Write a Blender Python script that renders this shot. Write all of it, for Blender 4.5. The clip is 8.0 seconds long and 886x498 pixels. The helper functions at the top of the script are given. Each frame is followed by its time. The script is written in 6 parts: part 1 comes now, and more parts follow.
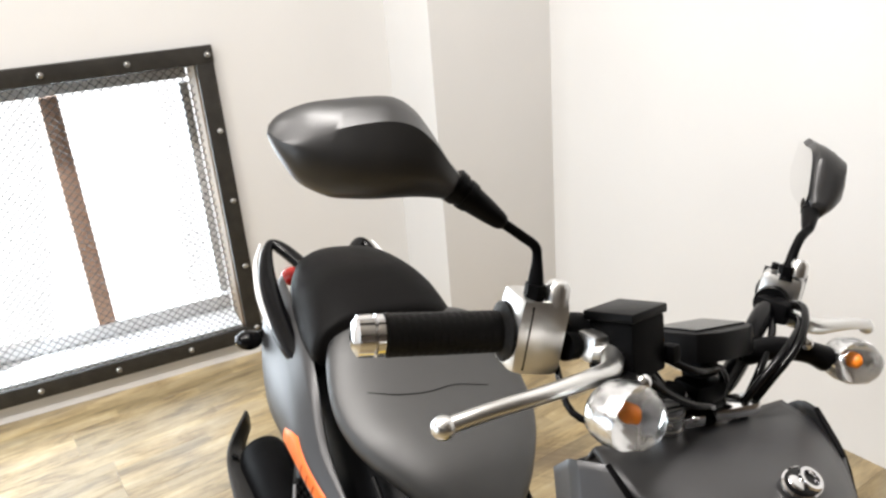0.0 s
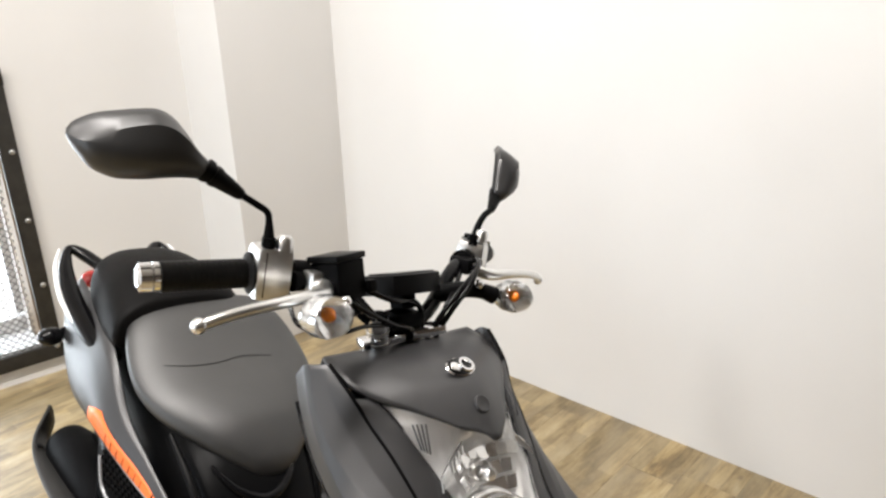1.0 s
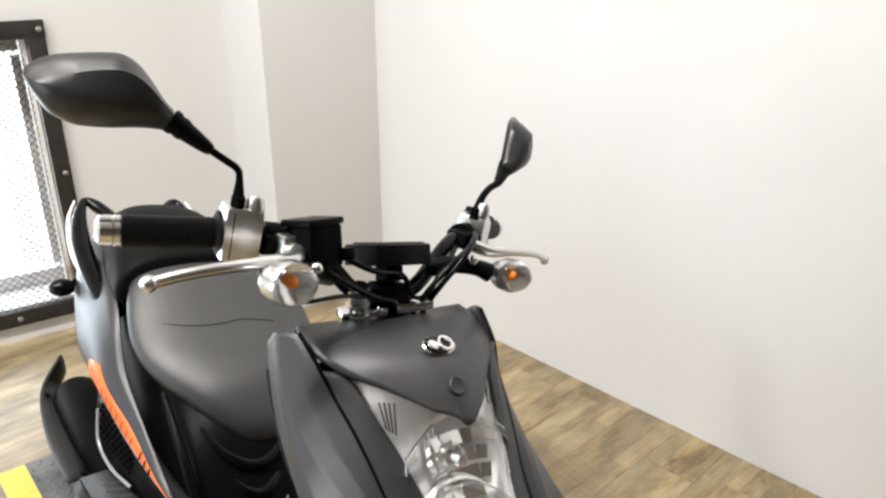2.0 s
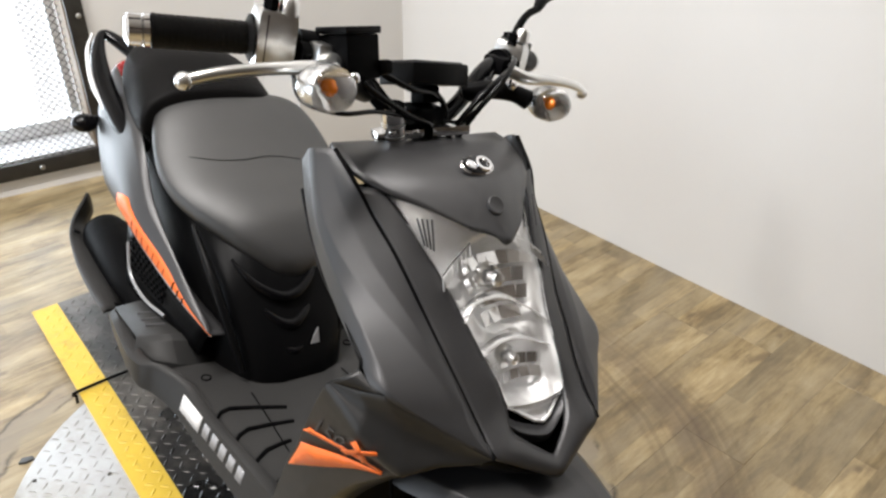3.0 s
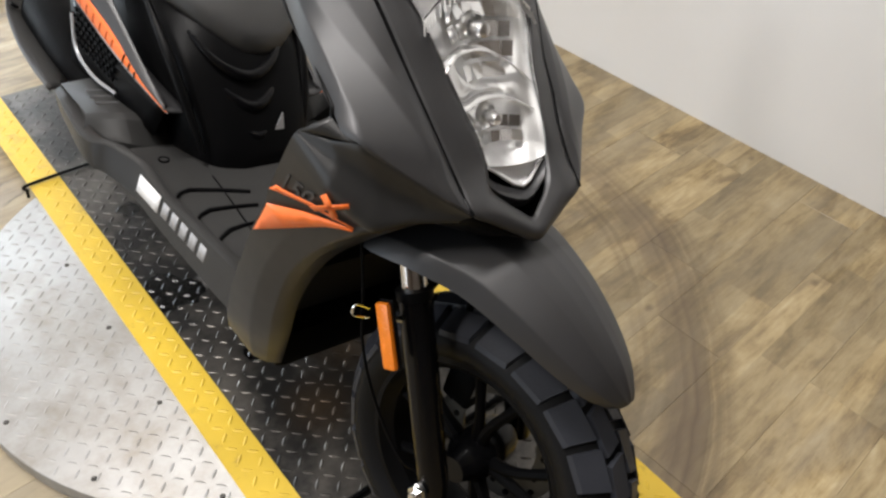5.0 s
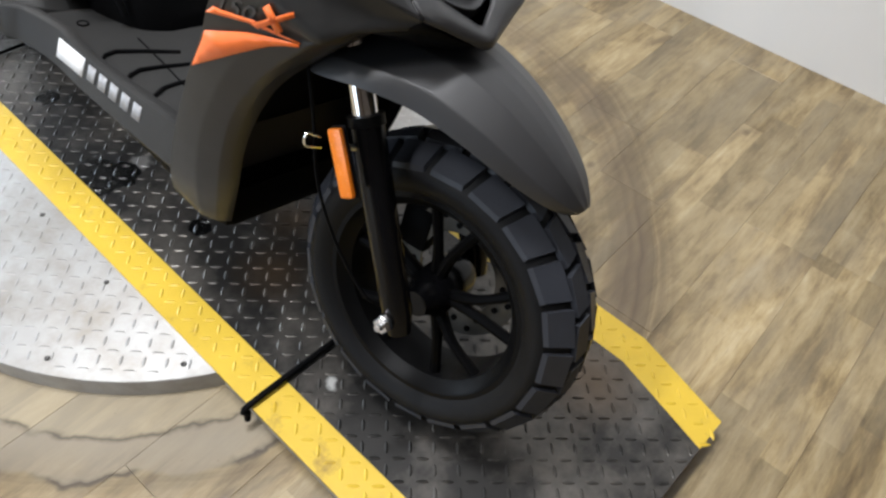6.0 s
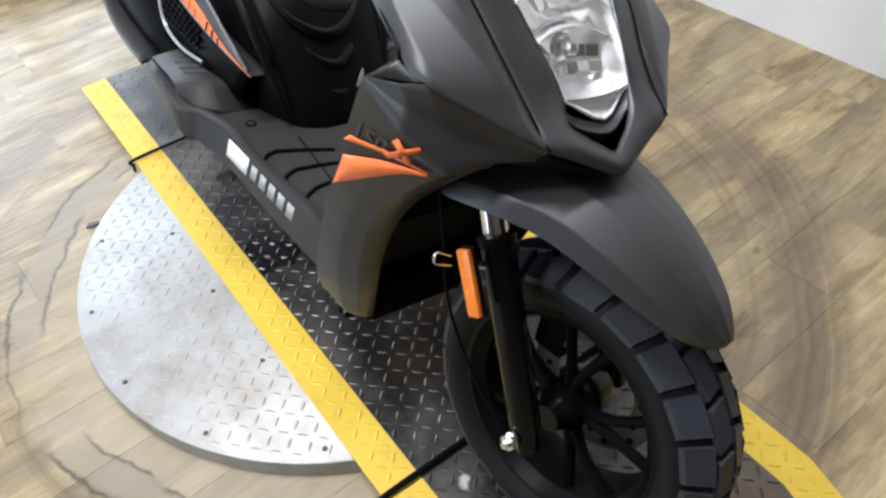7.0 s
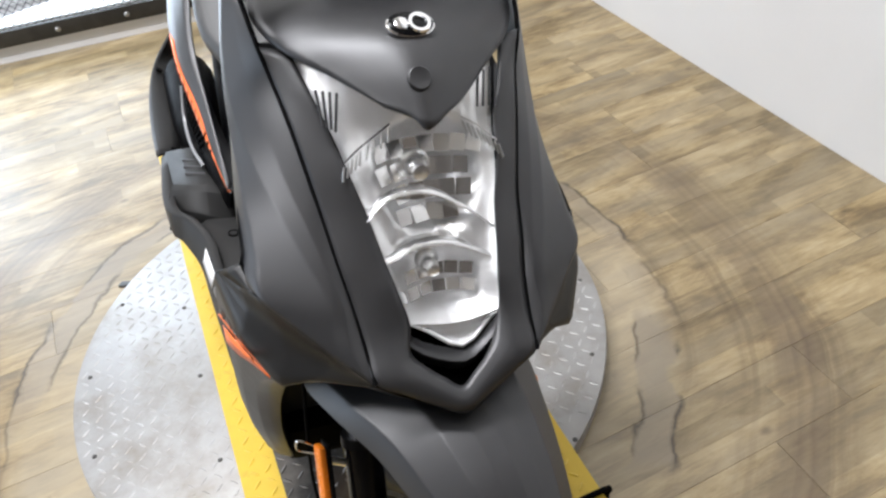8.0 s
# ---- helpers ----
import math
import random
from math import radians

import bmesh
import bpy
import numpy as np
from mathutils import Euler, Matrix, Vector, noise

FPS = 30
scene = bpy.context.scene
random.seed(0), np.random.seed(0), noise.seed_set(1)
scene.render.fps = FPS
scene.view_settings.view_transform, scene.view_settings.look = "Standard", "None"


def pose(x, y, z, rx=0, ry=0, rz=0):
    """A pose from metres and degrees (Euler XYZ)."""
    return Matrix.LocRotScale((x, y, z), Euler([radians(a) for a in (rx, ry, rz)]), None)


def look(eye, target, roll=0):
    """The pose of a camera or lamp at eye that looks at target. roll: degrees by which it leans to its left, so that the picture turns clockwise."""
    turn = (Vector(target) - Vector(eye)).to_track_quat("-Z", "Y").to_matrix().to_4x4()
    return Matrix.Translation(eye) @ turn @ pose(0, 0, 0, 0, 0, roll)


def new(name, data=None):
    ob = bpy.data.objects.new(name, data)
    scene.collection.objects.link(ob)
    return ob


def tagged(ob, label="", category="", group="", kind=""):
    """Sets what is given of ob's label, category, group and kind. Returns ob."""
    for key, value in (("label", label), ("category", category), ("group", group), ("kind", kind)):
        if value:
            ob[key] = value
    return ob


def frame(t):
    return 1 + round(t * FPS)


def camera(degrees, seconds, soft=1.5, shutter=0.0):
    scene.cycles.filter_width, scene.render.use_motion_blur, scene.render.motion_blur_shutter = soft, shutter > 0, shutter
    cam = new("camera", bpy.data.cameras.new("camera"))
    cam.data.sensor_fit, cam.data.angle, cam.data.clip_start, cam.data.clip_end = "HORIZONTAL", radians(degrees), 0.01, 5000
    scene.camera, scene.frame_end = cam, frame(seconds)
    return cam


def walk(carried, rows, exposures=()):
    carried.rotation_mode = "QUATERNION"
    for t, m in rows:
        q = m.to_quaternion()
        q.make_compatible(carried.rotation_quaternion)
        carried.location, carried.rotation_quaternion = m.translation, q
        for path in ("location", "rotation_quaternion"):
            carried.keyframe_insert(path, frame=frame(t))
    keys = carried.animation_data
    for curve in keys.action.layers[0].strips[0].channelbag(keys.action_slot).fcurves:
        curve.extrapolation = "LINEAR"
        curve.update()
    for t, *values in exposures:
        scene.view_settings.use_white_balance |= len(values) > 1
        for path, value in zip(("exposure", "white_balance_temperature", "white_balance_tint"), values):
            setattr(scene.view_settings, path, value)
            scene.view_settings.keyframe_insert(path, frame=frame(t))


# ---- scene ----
cam = camera(60.7, 8.0, soft=2.5)
PATH = [
    (0, (-0.355, -0.066, 1.31), (0.517, 1.576, 0.573), -4.7),
    (0.5, (-0.422, -0.234, 1.326), (0.681, 1.299, 0.668), -3.1),
    (1, (-0.445, -0.355, 1.344), (0.822, 1.026, 0.645), -1.9),
    (1.2, (-0.419, -0.377, 1.358), (0.851, 1.021, 0.701), -2.5),
    (2.3, (-0.347, -0.366, 1.3), (0.74, 1.089, 0.464), 0.3),
    (2.5, (-0.359, -0.362, 1.291), (0.699, 1.078, 0.391), 0.2),
    (3, (-0.377, -0.362, 1.251), (0.648, 0.998, 0.201), 0.5),
    (3.5, (-0.382, -0.361, 1.232), (0.62, 0.973, 0.129), 0.3),
    (4, (-0.381, -0.369, 1.197), (0.605, 0.903, 0.01), 1.3),
    (4.5, (-0.389, -0.375, 1.167), (0.585, 0.823, -0.104), 3.5),
    (5, (-0.396, -0.366, 1.138), (0.569, 0.736, -0.224), 5.0),
    (5.2, (-0.407, -0.373, 1.119), (0.589, 0.653, -0.28), 7.1),
    (6.3, (-0.468, -0.417, 1.049), (0.54, 0.435, -0.454), 6.5),
    (6.5, (-0.465, -0.407, 1.06), (0.533, 0.45, -0.447), 7.1),
    (7, (-0.374, -0.38, 1.109), (0.329, 0.827, -0.323), -5.4),
    (7.5, (-0.181, -0.395, 1.165), (0.268, 1.032, -0.163), -3.2),
    (8, (-0.044, -0.375, 1.19), (0.361, 1.04, -0.163), -7.2),
]
walk(cam, [(t, look(eye, target, roll)) for t, eye, target, roll in PATH],
     exposures=[(0, -0.05, 6450, 10), (1, -0.08, 6500, 10), (2.5, -0.15, 6350, 10), (3.5, -0.27, 6400, 10), (5, -0.30, 6400, 10), (6.5, -0.08, 5800, 8), (7, -0.10, 5800, 9), (8, -0.10, 5950, 10)])

# ---- world and lights ----
world = bpy.data.worlds.new("world")
scene.world = world
world.use_nodes = True
wn = world.node_tree
wn.nodes.clear()
sky = wn.nodes.new("ShaderNodeTexSky")
sky.sky_type = "NISHITA"
sky.sun_disc = False
sky.sun_elevation = radians(50)
sky.sun_rotation = radians(160)
bg = wn.nodes.new("ShaderNodeBackground")
bg.inputs["Strength"].default_value = 0.15
wo = wn.nodes.new("ShaderNodeOutputWorld")
wn.links.new(sky.outputs[0], bg.inputs[0])
wn.links.new(bg.outputs[0], wo.inputs[0])

ROOM = radians(-3.2)          # the room stands a little askew to the turntable
ROOM_M = Matrix.Translation((0, 2.428, 0)) @ Matrix.Rotation(ROOM, 4, "Z")
# in room axes: window wall along x at y = 0, right-hand wall at x = XR, floor z = 0
XR, XL, YB, CEIL = 1.75, -4.6, -7.2, 3.8


def area(name, m, sx, sy, watts, colour):
    data = bpy.data.lights.new(name, "AREA")
    data.shape, data.size, data.size_y, data.energy, data.color = "RECTANGLE", sx, sy, watts, colour
    ob = new(name, data)
    ob.matrix_world = m
    return ob


# daylight by the low window and a wide doorway, and the ceiling panels
DOOR_Y0, DOOR_Y1, DOOR_H = -2.9, -0.2, 2.4
area("window_light", ROOM_M @ pose(XL - 0.1, (DOOR_Y0 + DOOR_Y1) / 2, DOOR_H / 2, 90, 0, -90), DOOR_Y1 - DOOR_Y0, DOOR_H, 72, (0.86, 0.93, 1.0))
area("window_light", ROOM_M @ pose(-0.62, 0.1, 0.6, -86, 0, 22), 1.4, 0.95, 36, (0.84, 0.93, 1.0))
CEILING_LAMPS = [(-0.3, -1.85), (-2.3, -1.9)]
for lx, ly in CEILING_LAMPS:
    area("ceiling_light_glow", ROOM_M @ pose(lx, ly, CEIL - 0.075), 1.15, 0.28, 121, (1.0, 0.955, 0.915))


# ---- materials ----
def mat(name, colour, rough=0.5, metal=0.0, var=0.12, scale=8.0, bump=0.0, bump_scale=60.0, rough_var=0.1, spec=0.5, coat=0.0, random_value=0.0, ior=1.5):
    """A surface with mottled colour, uneven gloss and fine relief."""
    m = bpy.data.materials.new(name)
    m.use_nodes = True
    t = m.node_tree
    b = t.nodes["Principled BSDF"]
    b.inputs["Metallic"].default_value = metal
    b.inputs["Specular IOR Level"].default_value = spec
    b.inputs["Coat Weight"].default_value = coat
    b.inputs["IOR"].default_value = ior
    co = t.nodes.new("ShaderNodeTexCoord")
    n1 = t.nodes.new("ShaderNodeTexNoise")
    n1.inputs["Scale"].default_value = scale
    n1.inputs["Detail"].default_value = 6
    t.links.new(co.outputs["Object"], n1.inputs["Vector"])
    mix = t.nodes.new("ShaderNodeMix")
    mix.data_type = "RGBA"
    mix.inputs["A"].default_value = (*[c * (1 - var) for c in colour], 1)
    mix.inputs["B"].default_value = (*[min(1, c * (1 + var)) for c in colour], 1)
    t.links.new(n1.outputs["Fac"], mix.inputs["Factor"])
    out = mix.outputs["Result"]
    if random_value:
        oi = t.nodes.new("ShaderNodeObjectInfo")
        mr = t.nodes.new("ShaderNodeMapRange")
        mr.inputs["To Min"].default_value, mr.inputs["To Max"].default_value = 1 - random_value, 1 + random_value
        hsv = t.nodes.new("ShaderNodeHueSaturation")
        t.links.new(oi.outputs["Random"], mr.inputs["Value"])
        t.links.new(mr.outputs["Result"], hsv.inputs["Value"])
        t.links.new(out, hsv.inputs["Color"])
        out = hsv.outputs["Color"]
    t.links.new(out, b.inputs["Base Color"])
    n2 = t.nodes.new("ShaderNodeTexNoise")
    n2.inputs["Scale"].default_value = scale * 3
    n2.inputs["Detail"].default_value = 4
    t.links.new(co.outputs["Object"], n2.inputs["Vector"])
    r = t.nodes.new("ShaderNodeMapRange")
    r.inputs["To Min"].default_value, r.inputs["To Max"].default_value = max(0.02, rough - rough_var), min(1, rough + rough_var)
    t.links.new(n2.outputs["Fac"], r.inputs["Value"])
    t.links.new(r.outputs["Result"], b.inputs["Roughness"])
    if bump:
        n3 = t.nodes.new("ShaderNodeTexNoise")
        n3.inputs["Scale"].default_value = bump_scale
        n3.inputs["Detail"].default_value = 3
        t.links.new(co.outputs["Object"], n3.inputs["Vector"])
        bu = t.nodes.new("ShaderNodeBump")
        bu.inputs["Strength"].default_value = bump
        bu.inputs["Distance"].default_value = 0.002
        t.links.new(n3.outputs["Fac"], bu.inputs["Height"])
        t.links.new(bu.outputs["Normal"], b.inputs["Normal"])
    return m


def nodes_of(m):
    return m.node_tree, m.node_tree.nodes, m.node_tree.nodes["Principled BSDF"]


def glass(name, rough=0.02, tint=(1, 1, 1)):
    m = bpy.data.materials.new(name)
    m.use_nodes = True
    b = m.node_tree.nodes["Principled BSDF"]
    b.inputs["Base Color"].default_value = (*tint, 1)
    b.inputs["Transmission Weight"].default_value = 1.0
    b.inputs["Roughness"].default_value = rough
    b.inputs["IOR"].default_value = 1.3
    return m


def glow(name, colour, strength):
    m = bpy.data.materials.new(name)
    m.use_nodes = True
    b = m.node_tree.nodes["Principled BSDF"]
    b.inputs["Base Color"].default_value = (*colour, 1)
    b.inputs["Emission Color"].default_value = (*colour, 1)
    b.inputs["Emission Strength"].default_value = strength
    return m


M_WALL = mat("off-white wall paint", (0.70, 0.692, 0.680), 0.6, var=0.04, scale=3, bump=0.15, bump_scale=180)
M_CEIL = mat("white ceiling boards", (0.74, 0.72, 0.69), 0.85, var=0.06, scale=3)
# for the added walls out of view, dark to hold fill light down
M_UNSEENDARK = mat("dark brown unseen wall", (0.10, 0.078, 0.06), 0.7, var=0.2, scale=4, bump=0.2, bump_scale=40)
M_GREY = mat("satin graphite paint", (0.032, 0.0317, 0.0335), 0.42, metal=0.35, var=0.06, scale=5, bump=0.04, bump_scale=900, rough_var=0.04, spec=0.9)
M_SHELL = mat("satin black mirror plastic", (0.024, 0.0238, 0.0245), 0.36, var=0.1, scale=14, bump=0.05, bump_scale=700, rough_var=0.05, spec=0.5)
M_BLACK = mat("black moulded plastic", (0.0035, 0.0035, 0.0038), 0.36, var=0.15, scale=14, bump=0.1, bump_scale=700, rough_var=0.06, spec=0.3, ior=1.22)
M_RIB = mat("dark grey ribbed plastic", (0.030, 0.0296, 0.029), 0.44, var=0.12, scale=14, bump=0.15, bump_scale=500, rough_var=0.06, spec=0.18)
M_DARK = mat("dark charcoal paint", (0.018, 0.0176, 0.0174), 0.43, metal=0.3, var=0.1, scale=14, bump=0.06, bump_scale=700, rough_var=0.05, spec=0.6)
M_DEEP = mat("dull black metal", (0.0025, 0.0025, 0.0028), 0.5, var=0.2, scale=20, rough_var=0.1, spec=0.3, ior=1.15)
M_GLOSSBLACK = mat("gloss black paint", (0.003, 0.003, 0.0035), 0.2, var=0.1, scale=20, rough_var=0.05, spec=0.2)
M_SEAT = mat("grey seat vinyl", (0.013, 0.0127, 0.0127), 0.50, var=0.06, scale=10, bump=0.2, bump_scale=520, rough_var=0.05, spec=1.0)
# darker copy of the seat vinyl: the passenger seat's shade is put into its colour
M_SEATSHADE = mat("seat vinyl darkened for shade", (0.0045, 0.0042, 0.0042), 0.55, var=0.08, scale=10, bump=0.3, bump_scale=520, rough_var=0.05, spec=0.08)
# the tread's bluish sheen is put into its colour; the sidewall copy stays dark
M_TREADSHEEN = mat("tread rubber with sheen in its colour", (0.030, 0.032, 0.039), 0.40, var=0.2, scale=25, bump=0.15, bump_scale=300, spec=0.2)
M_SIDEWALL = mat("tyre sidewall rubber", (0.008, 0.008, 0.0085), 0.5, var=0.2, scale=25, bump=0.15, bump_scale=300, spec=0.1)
M_DISC = mat("brake disc steel", (0.085, 0.082, 0.076), 0.35, metal=1.0, var=0.15, scale=40)
M_GRIP = mat("ribbed grip rubber", (0.006, 0.0057, 0.0057), 0.5, var=0.15, scale=25, bump=0.4, bump_scale=260, spec=0.15)
M_ORANGE = mat("orange vinyl decal", (0.86, 0.17, 0.025), 0.42, var=0.05, scale=20)
M_DARKORANGE = mat("dark orange ink", (0.45, 0.07, 0.012), 0.45, var=0.05)
M_SILVERDARK = mat("dull silver lettering", (0.055, 0.055, 0.058), 0.4, metal=0.3, var=0.05)
M_AMBER = mat("amber reflector plastic", (0.72, 0.19, 0.010), 0.25, var=0.2, scale=60)
M_RED = mat("red lamp plastic", (0.35, 0.012, 0.010), 0.2, var=0.1, scale=40)
M_WHITE = mat("white sticker", (0.82, 0.82, 0.82), 0.5, var=0.02)
M_SILVER = mat("silver lettering vinyl", (0.33, 0.33, 0.34), 0.4, metal=0.3, var=0.05)
M_CHROME = mat("chrome", (0.80, 0.80, 0.81), 0.10, metal=1.0, var=0.04, scale=20, rough_var=0.05)
M_REFLECT = mat("silvered reflector", (0.90, 0.90, 0.90), 0.25, metal=1.0, var=0.02, scale=40, rough_var=0.03)
M_BOWL = mat("fluted silvered reflector", (0.95, 0.95, 0.95), 0.40, metal=1.0, var=0.02, scale=40, rough_var=0.03)
t_, n_ = M_BOWL.node_tree, M_BOWL.node_tree.nodes
co_, wv_, bu_ = n_.new("ShaderNodeTexCoord"), n_.new("ShaderNodeTexWave"), n_.new("ShaderNodeBump")
wv_.inputs["Scale"].default_value, wv_.inputs["Distortion"].default_value = 26.0, 2.5
bu_.inputs["Strength"].default_value, bu_.inputs["Distance"].default_value = 0.17, 0.0015
t_.links.new(co_.outputs["Object"], wv_.inputs["Vector"])
t_.links.new(wv_.outputs["Fac"], bu_.inputs["Height"])
t_.links.new(bu_.outputs["Normal"], n_["Principled BSDF"].inputs["Normal"])
M_CUP = mat("indicator reflector", (0.80, 0.81, 0.82), 0.20, metal=1.0, var=0.12, scale=90, bump=0.18, bump_scale=120, rough_var=0.08)
M_FROST = mat("frosted lamp foot", (0.78, 0.78, 0.78), 0.4, metal=0.3, var=0.08, scale=60)
M_FACET = mat("mirror facet", (0.94, 0.94, 0.94), 0.22, metal=1.0, var=0.02, scale=40, rough_var=0.04)
M_ALU = mat("polished aluminium", (0.76, 0.76, 0.75), 0.30, metal=1.0, var=0.03, scale=30, bump=0.02, bump_scale=200, rough_var=0.03)
M_LENS = glass("clear lens plastic", 0.03)
M_FLUTED = glass("fluted lens plastic", 0.06)
t_, n_, b_ = M_FLUTED.node_tree, M_FLUTED.node_tree.nodes, M_FLUTED.node_tree.nodes["Principled BSDF"]
b_.inputs["IOR"].default_value = 1.42
co_, vo_, bu_ = n_.new("ShaderNodeTexCoord"), n_.new("ShaderNodeTexVoronoi"), n_.new("ShaderNodeBump")
vo_.inputs["Scale"].default_value = 95.0
bu_.inputs["Strength"].default_value, bu_.inputs["Distance"].default_value = 0.6, 0.001
t_.links.new(co_.outputs["Object"], vo_.inputs["Vector"])
t_.links.new(vo_.outputs["Distance"], bu_.inputs["Height"])
t_.links.new(bu_.outputs["Normal"], b_.inputs["Normal"])
M_MIRROR = mat("mirror glass", (0.9, 0.9, 0.9), 0.02, metal=1.0, var=0.0, rough_var=0.0)
M_STEEL = mat("dark weathered steel angle", (0.026, 0.0235, 0.020), 0.5, metal=0.2, var=0.75, scale=22, rough_var=0.15)
M_WOOD = mat("brown timber", (0.15, 0.10, 0.055), 0.6, var=0.3, scale=14, bump=0.2, bump_scale=90)
M_MULLION = mat("weathered red-brown timber", (0.42, 0.25, 0.16), 0.7, var=0.15, scale=14)
M_WIRE = mat("black wire mesh", (0.010, 0.010, 0.011), 0.5, var=0.2, spec=0.2)
M_BOLT = mat("zinc bolt", (0.42, 0.41, 0.39), 0.35, metal=1.0, var=0.2, scale=60)
M_SCREW = mat("dark screw", (0.10, 0.095, 0.09), 0.4, metal=0.8, var=0.2, scale=60)
M_SILL = mat("white painted sill", (0.75, 0.75, 0.75), 0.5, var=0.05, scale=6)
M_DAY = glow("bright daylight", (1.0, 1.0, 1.0), 1.18)
M_LAMP = glow("lamp diffuser", (1.0, 0.94, 0.86), 6.0)


def math_node(t, op, a, b=None, c=None):
    """A maths node; each input a socket or a number."""
    nd = t.nodes.new("ShaderNodeMath")
    nd.operation = op
    for k, v in enumerate((a, b, c)):
        if v is None:
            continue
        if isinstance(v, (int, float)):
            nd.inputs[k].default_value = v
        else:
            t.links.new(v, nd.inputs[k])
    return nd.outputs[0]


def noise_node(t, vec, scale, detail=4, rough=0.5, dist=0.0):
    nd = t.nodes.new("ShaderNodeTexNoise")
    nd.inputs["Scale"].default_value, nd.inputs["Detail"].default_value = scale, detail
    nd.inputs["Roughness"].default_value, nd.inputs["Distortion"].default_value = rough, dist
    t.links.new(vec, nd.inputs["Vector"])
    return nd.outputs["Fac"]


def ramp_node(t, fac, stops):
    nd = t.nodes.new("ShaderNodeValToRGB")
    e = nd.color_ramp.elements
    for k, (p, c) in enumerate(stops):
        el = e[k] if k < 2 else e.new(p)
        el.position = p
    for el, (p, c) in zip(nd.color_ramp.elements, sorted(stops, key=lambda s: s[0])):
        el.position = p
        el.color = (c, c, c, 1) if isinstance(c, (int, float)) else (*c, 1)
    t.links.new(fac, nd.inputs[0])
    return nd.outputs[0]


def mix_node(t, fac, a, b, blend="MIX"):
    nd = t.nodes.new("ShaderNodeMix")
    nd.data_type, nd.blend_type = "RGBA", blend
    for s, v in (("Factor", fac), ("A", a), ("B", b)):
        if isinstance(v, (int, float)):
            nd.inputs[s].default_value = v
        elif isinstance(v, tuple):
            nd.inputs[s].default_value = (*v, 1)
        else:
            t.links.new(v, nd.inputs[s])
    return nd.outputs["Result"]


def stretched(t, vec, sx, sy, sz=1.0):
    mp = t.nodes.new("ShaderNodeMapping")
    mp.inputs["Scale"].default_value = (sx, sy, sz)
    t.links.new(vec, mp.inputs[0])
    return mp.outputs[0]


def near_spot(t, pos, x, y, r0, r1):
    """One inside r0 of a place on the floor, nought beyond r1."""
    vs = t.nodes.new("ShaderNodeVectorMath")
    vs.operation = "DISTANCE"
    vs.inputs[1].default_value = (x, y, 0.045)
    t.links.new(pos, vs.inputs[0])
    mr = t.nodes.new("ShaderNodeMapRange")
    mr.inputs["From Min"].default_value, mr.inputs["From Max"].default_value = r0, r1
    mr.inputs["To Min"].default_value, mr.inputs["To Max"].default_value = 1, 0
    t.links.new(vs.outputs["Value"], mr.inputs["Value"])
    return mr.outputs["Result"]


def wobbled(t, pos, scale, amount):
    """A place shifted by noise, for ragged outlines."""
    nz = t.nodes.new("ShaderNodeTexNoise")
    nz.inputs["Scale"].default_value, nz.inputs["Detail"].default_value = scale, 5
    t.links.new(pos, nz.inputs["Vector"])
    sub = t.nodes.new("ShaderNodeVectorMath")
    sub.operation = "SUBTRACT"
    sub.inputs[1].default_value = (0.5, 0.5, 0.5)
    t.links.new(nz.outputs["Color"], sub.inputs[0])
    mul = t.nodes.new("ShaderNodeVectorMath")
    mul.operation = "MULTIPLY"
    mul.inputs[1].default_value = (amount, amount, 0.0)
    t.links.new(sub.outputs[0], mul.inputs[0])
    add = t.nodes.new("ShaderNodeVectorMath")
    t.links.new(pos, add.inputs[0])
    t.links.new(mul.outputs[0], add.inputs[1])
    return add.outputs[0]


